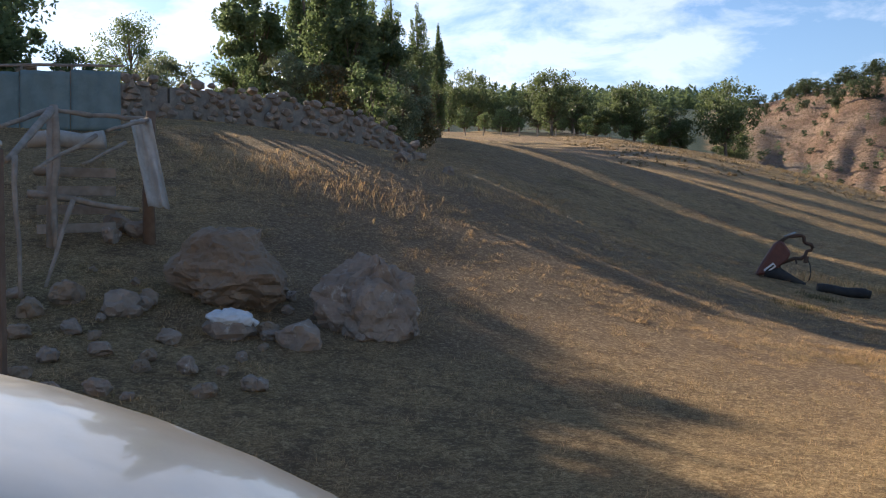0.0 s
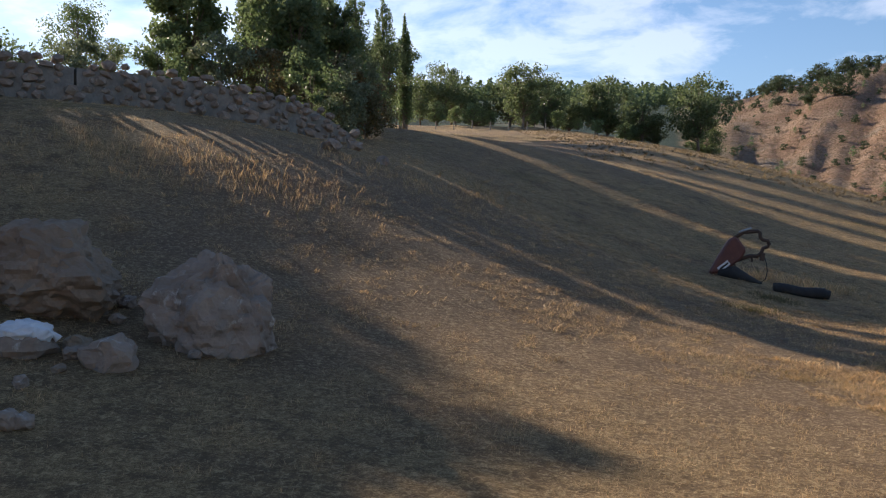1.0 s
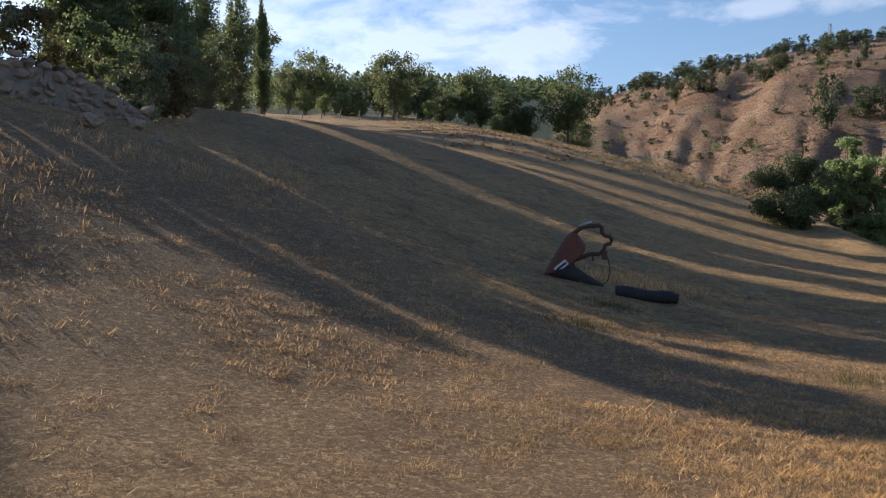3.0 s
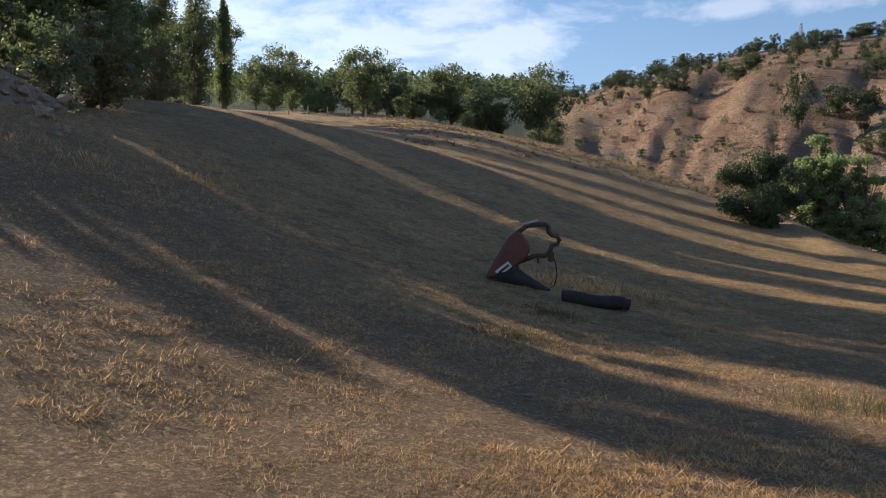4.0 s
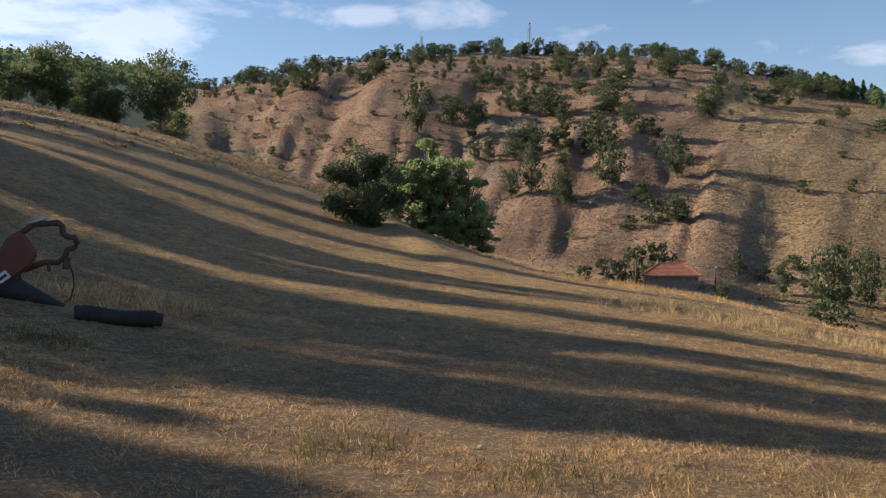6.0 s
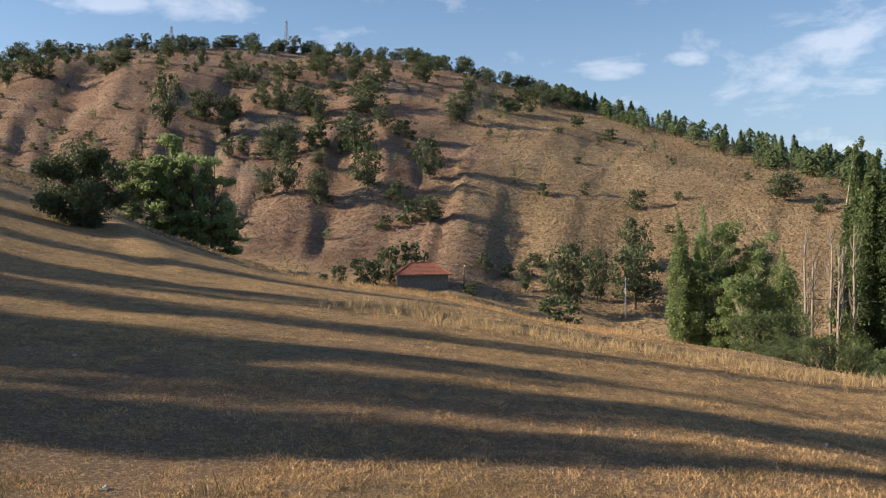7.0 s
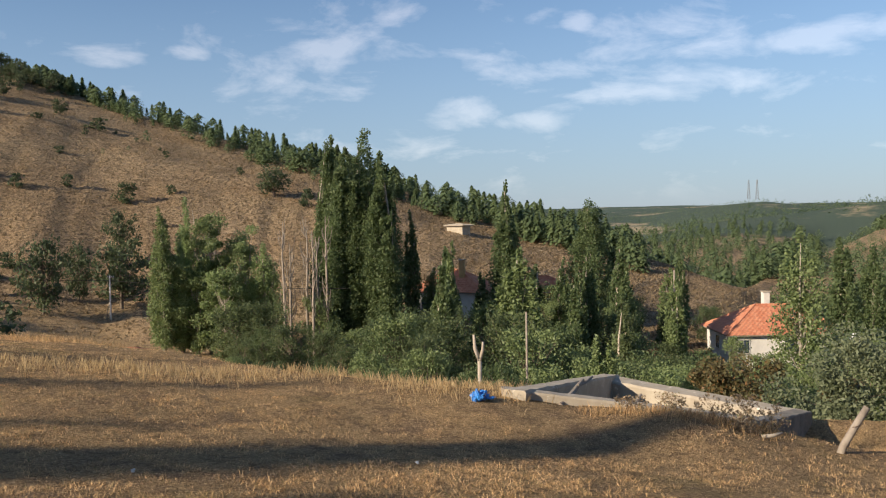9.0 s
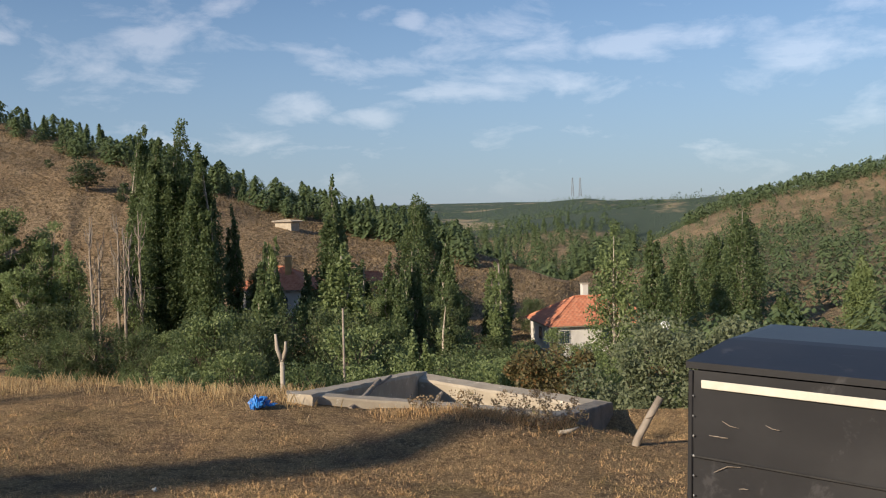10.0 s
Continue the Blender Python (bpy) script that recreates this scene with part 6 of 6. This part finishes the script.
near_bit = scatter(30000, -160, -62, 3, 22, lambda x, y: (y > 3.5) & (tufty(x, y) > 0.0))
short = np.concatenate([short, near_bit])
ob = new("stubble", slips("stubble", "grass", g_rng, short, 13, 0.05, thick(short) * 0.8, 0.07))
tagged(ob, "short dry yellow stubble grass covering the meadow", "grass", kind="stuff")
tufts = scatter(8000, -62, 122, 4, 60, lambda x, y: layered(x / 3.1, y / 3.1, 3, 71) > 0.10)
ob = new("grass_tufts", cards("grass_tufts", blades(g_rng, tufts, 10, 0.075, 1.0, 0.0045), MAT["grass"]))
tagged(ob, "pale straw grass tufts standing in patches", "grass", kind="stuff")


upright = scatter(16000, 38, 122, 4, 29, lambda x, y: layered(x / 2.4, y / 2.4, 3, 75) > -0.12)
ob = new("golden_stubble", cards("golden_stubble", blades(g_rng, upright, 9, 0.04, 1.0, 0.0042), MAT["grass"]))
tagged(ob, "short golden upright stubble on the lower meadow", "grass", kind="stuff")
clumps = scatter(4200, -62, 122, 4, 55, lambda x, y: layered(x / 4.2, y / 4.2, 3, 91) > 0.02)
ob = new("grass_clumps", cards("grass_clumps", blades(g_rng, clumps, 34, 0.065, 1.1, 0.004), MAT["grass"]))
tagged(ob, "brown and golden grass clumps scattered through the stubble", "grass", kind="stuff")


def patch(name, centres, spread, count, per, height, material, label):
    c = np.array(centres)[g_rng.integers(0, len(centres), count)]
    x, y = c[:, 0] + g_rng.normal(size=count) * spread, c[:, 1] + g_rng.normal(size=count) * spread
    s = np.stack([x, y, heights(x, y) - 0.03], 1)
    ob = new(name, cards(name, blades(g_rng, s, per, height, 0.45, 0.005), MAT[material]))
    return tagged(ob, label, "grass", kind="stuff")


patch("tall_weeds", [(-4.4, 19.0), (-3.2, 19.6), (-5.6, 19.4), (-2.2, 19.2), (-3.6, 21.0), (-1.2, 20.2)], 0.9, 460, 5, 0.17, "grass", "tall dry weeds in front of the stone wall")
patch("tall_weeds", [(-0.5, 25.5), (1.0, 25.8), (2.3, 26.2), (3.2, 28.5), (4.0, 31.0)], 0.8, 300, 5, 0.18, "grass", "tall dry weeds along the wall's end")
patch("edge_grass", [(28.5 + 0.9 * k, 27.0 - 2.0 * k) for k in range(9)] + [(33.5, 9.6), (32.6, 9.2), (34.2, 8.8)], 0.9, 1300, 6, 0.24, "straw", "long dry grass along the meadow's lower edge")
patch("brow_grass", [(38 + 1.4 * k, 38 - 2.2 * k) for k in range(7)], 1.3, 1300, 6, 0.26, "grass", "brown dry grass on the bank below the meadow")
patch("pit_weeds", [(31.3, 5.9), (31.3, 5.0), (31.5, 4.0), (31.8, 3.2), (32.0, 2.6), (31.0, 4.6), (31.2, 3.6)], 0.35, 420, 6, 0.17, "grass", "dry brown weeds along the pit's edge")
patch("implement_grass", [(12.4, 26.2), (11.6, 26.6), (13.2, 25.6)], 0.45, 120, 6, 0.24, "grass", "clump of straw grass behind the farm implement")
for k, (x, y) in enumerate(((8.8, 20.3), (12.2, 16.9), (13.6, 15.2), (10.2, 22.6))):
    patch("green_weeds", [(x, y)], 0.35, 60, 8, 0.13, "brown_leaf", "dull green weed clump in the stubble")

# grassy tussocks all over the far slope
tuss = []
b = g_rng.uniform(18, 104, 52000)
u = g_rng.random(52000) ** 0.9
rcs, rvs = np.interp(b, CREST_AT, CREST_R), np.interp(b, FLOOR_AT, FLOOR_R)
r = rvs + u * (rcs - rvs)
x, y = HUB[0] + np.sin(np.radians(b)) * r, HUB[1] + np.cos(np.radians(b)) * r
s = np.stack([x, y, heights(x, y) - 0.05], 1)
ob = new("tussocks", cards("tussocks", blades(g_rng, s, 3, 0.36, 1.2, 0.12), MAT["tussock"]))
tagged(ob, "low dry tussocks dotted over the far hillside", "grass", kind="stuff")
# heather-like cushions on the brow of the meadow
b, r = g_rng.uniform(2, 40, 4200), g_rng.uniform(56, 145, 4200)
x, y = HUB[0] + np.sin(np.radians(b)) * r, HUB[1] + np.cos(np.radians(b)) * r
s = np.stack([x, y, heights(x, y) - 0.05], 1)
ob = new("brow_tussocks", cards("brow_tussocks", blades(g_rng, s, 6, 0.2, 1.4, 0.07), MAT["tussock"]))
tagged(ob, "dark low tussocks on the upper meadow", "grass", kind="stuff")

# ---- dry stone wall, stone by stone ----
wall_line = [Vector((-1.2, 34.6, 0)), Vector((-3.7, 32.1, 0)), Vector((-9.0, 27.6, 0)), Vector((-16.0, 24.4, 0))]
core = Geo()
run = []
for a, c in zip(wall_line, wall_line[1:]):
    n = int((c - a).length / 0.5)
    run += [a + (c - a) * (i / n) for i in range(n)]
run.append(wall_line[-1])
tops = [ground(p.x, p.y) + min(1.15, 0.35 + 0.18 * k) for k, p in enumerate(run)]
for k in range(len(run) - 1):
    a, c = run[k], run[k + 1]
    n = Vector((-(c - a).y, (c - a).x, 0)).normalized() * 0.3
    za, zc = ground(a.x, a.y) - 0.5, ground(c.x, c.y) - 0.5
    core.add([(*(a - n).xy, za), (*(c - n).xy, zc), (*(c + n).xy, zc), (*(a + n).xy, za), (*(a - n).xy, tops[k] - 0.15), (*(c - n).xy, tops[k + 1] - 0.15), (*(c + n).xy, tops[k + 1] - 0.15), (*(a + n).xy, tops[k] - 0.15)], [(0, 1, 5, 4), (1, 2, 6, 5), (2, 3, 7, 6), (3, 0, 4, 7), (4, 5, 6, 7)])
stone_wall = tagged(new("stone_wall", core.mesh("stone_wall", MAT["dark_wall"])), "rough dry stone wall of grey boulders above the meadow", "wall", kind="structure")
kinds = [Geo().stone((1, 0.9, 0.8), 700 + k, None, 1, 0.3).mesh("stone", MAT["rock"]) for k in range(8)]
w_rng = random.Random(21)
for k in range(len(run) - 1):
    a, c = run[k], run[k + 1]
    face = Vector(((c - a).y, -(c - a).x, 0)).normalized()
    face = face if face.y < 0 else -face
    z = ground(a.x, a.y) - 0.05
    while z < tops[k]:
        s = w_rng.uniform(0.34, 0.62)
        p = a + (c - a) * w_rng.random() + face * (0.22 + 0.08 * w_rng.random())
        st = new("stone", w_rng.choice(kinds))
        st.parent = stone_wall
        st.matrix_basis = pose(p.x, p.y, z + s * 0.3, w_rng.uniform(-20, 20), w_rng.uniform(-20, 20), w_rng.uniform(0, 360)) @ Matrix.Diagonal((s * 1.2, s, s * 0.9, 1))
        z += s * 0.52
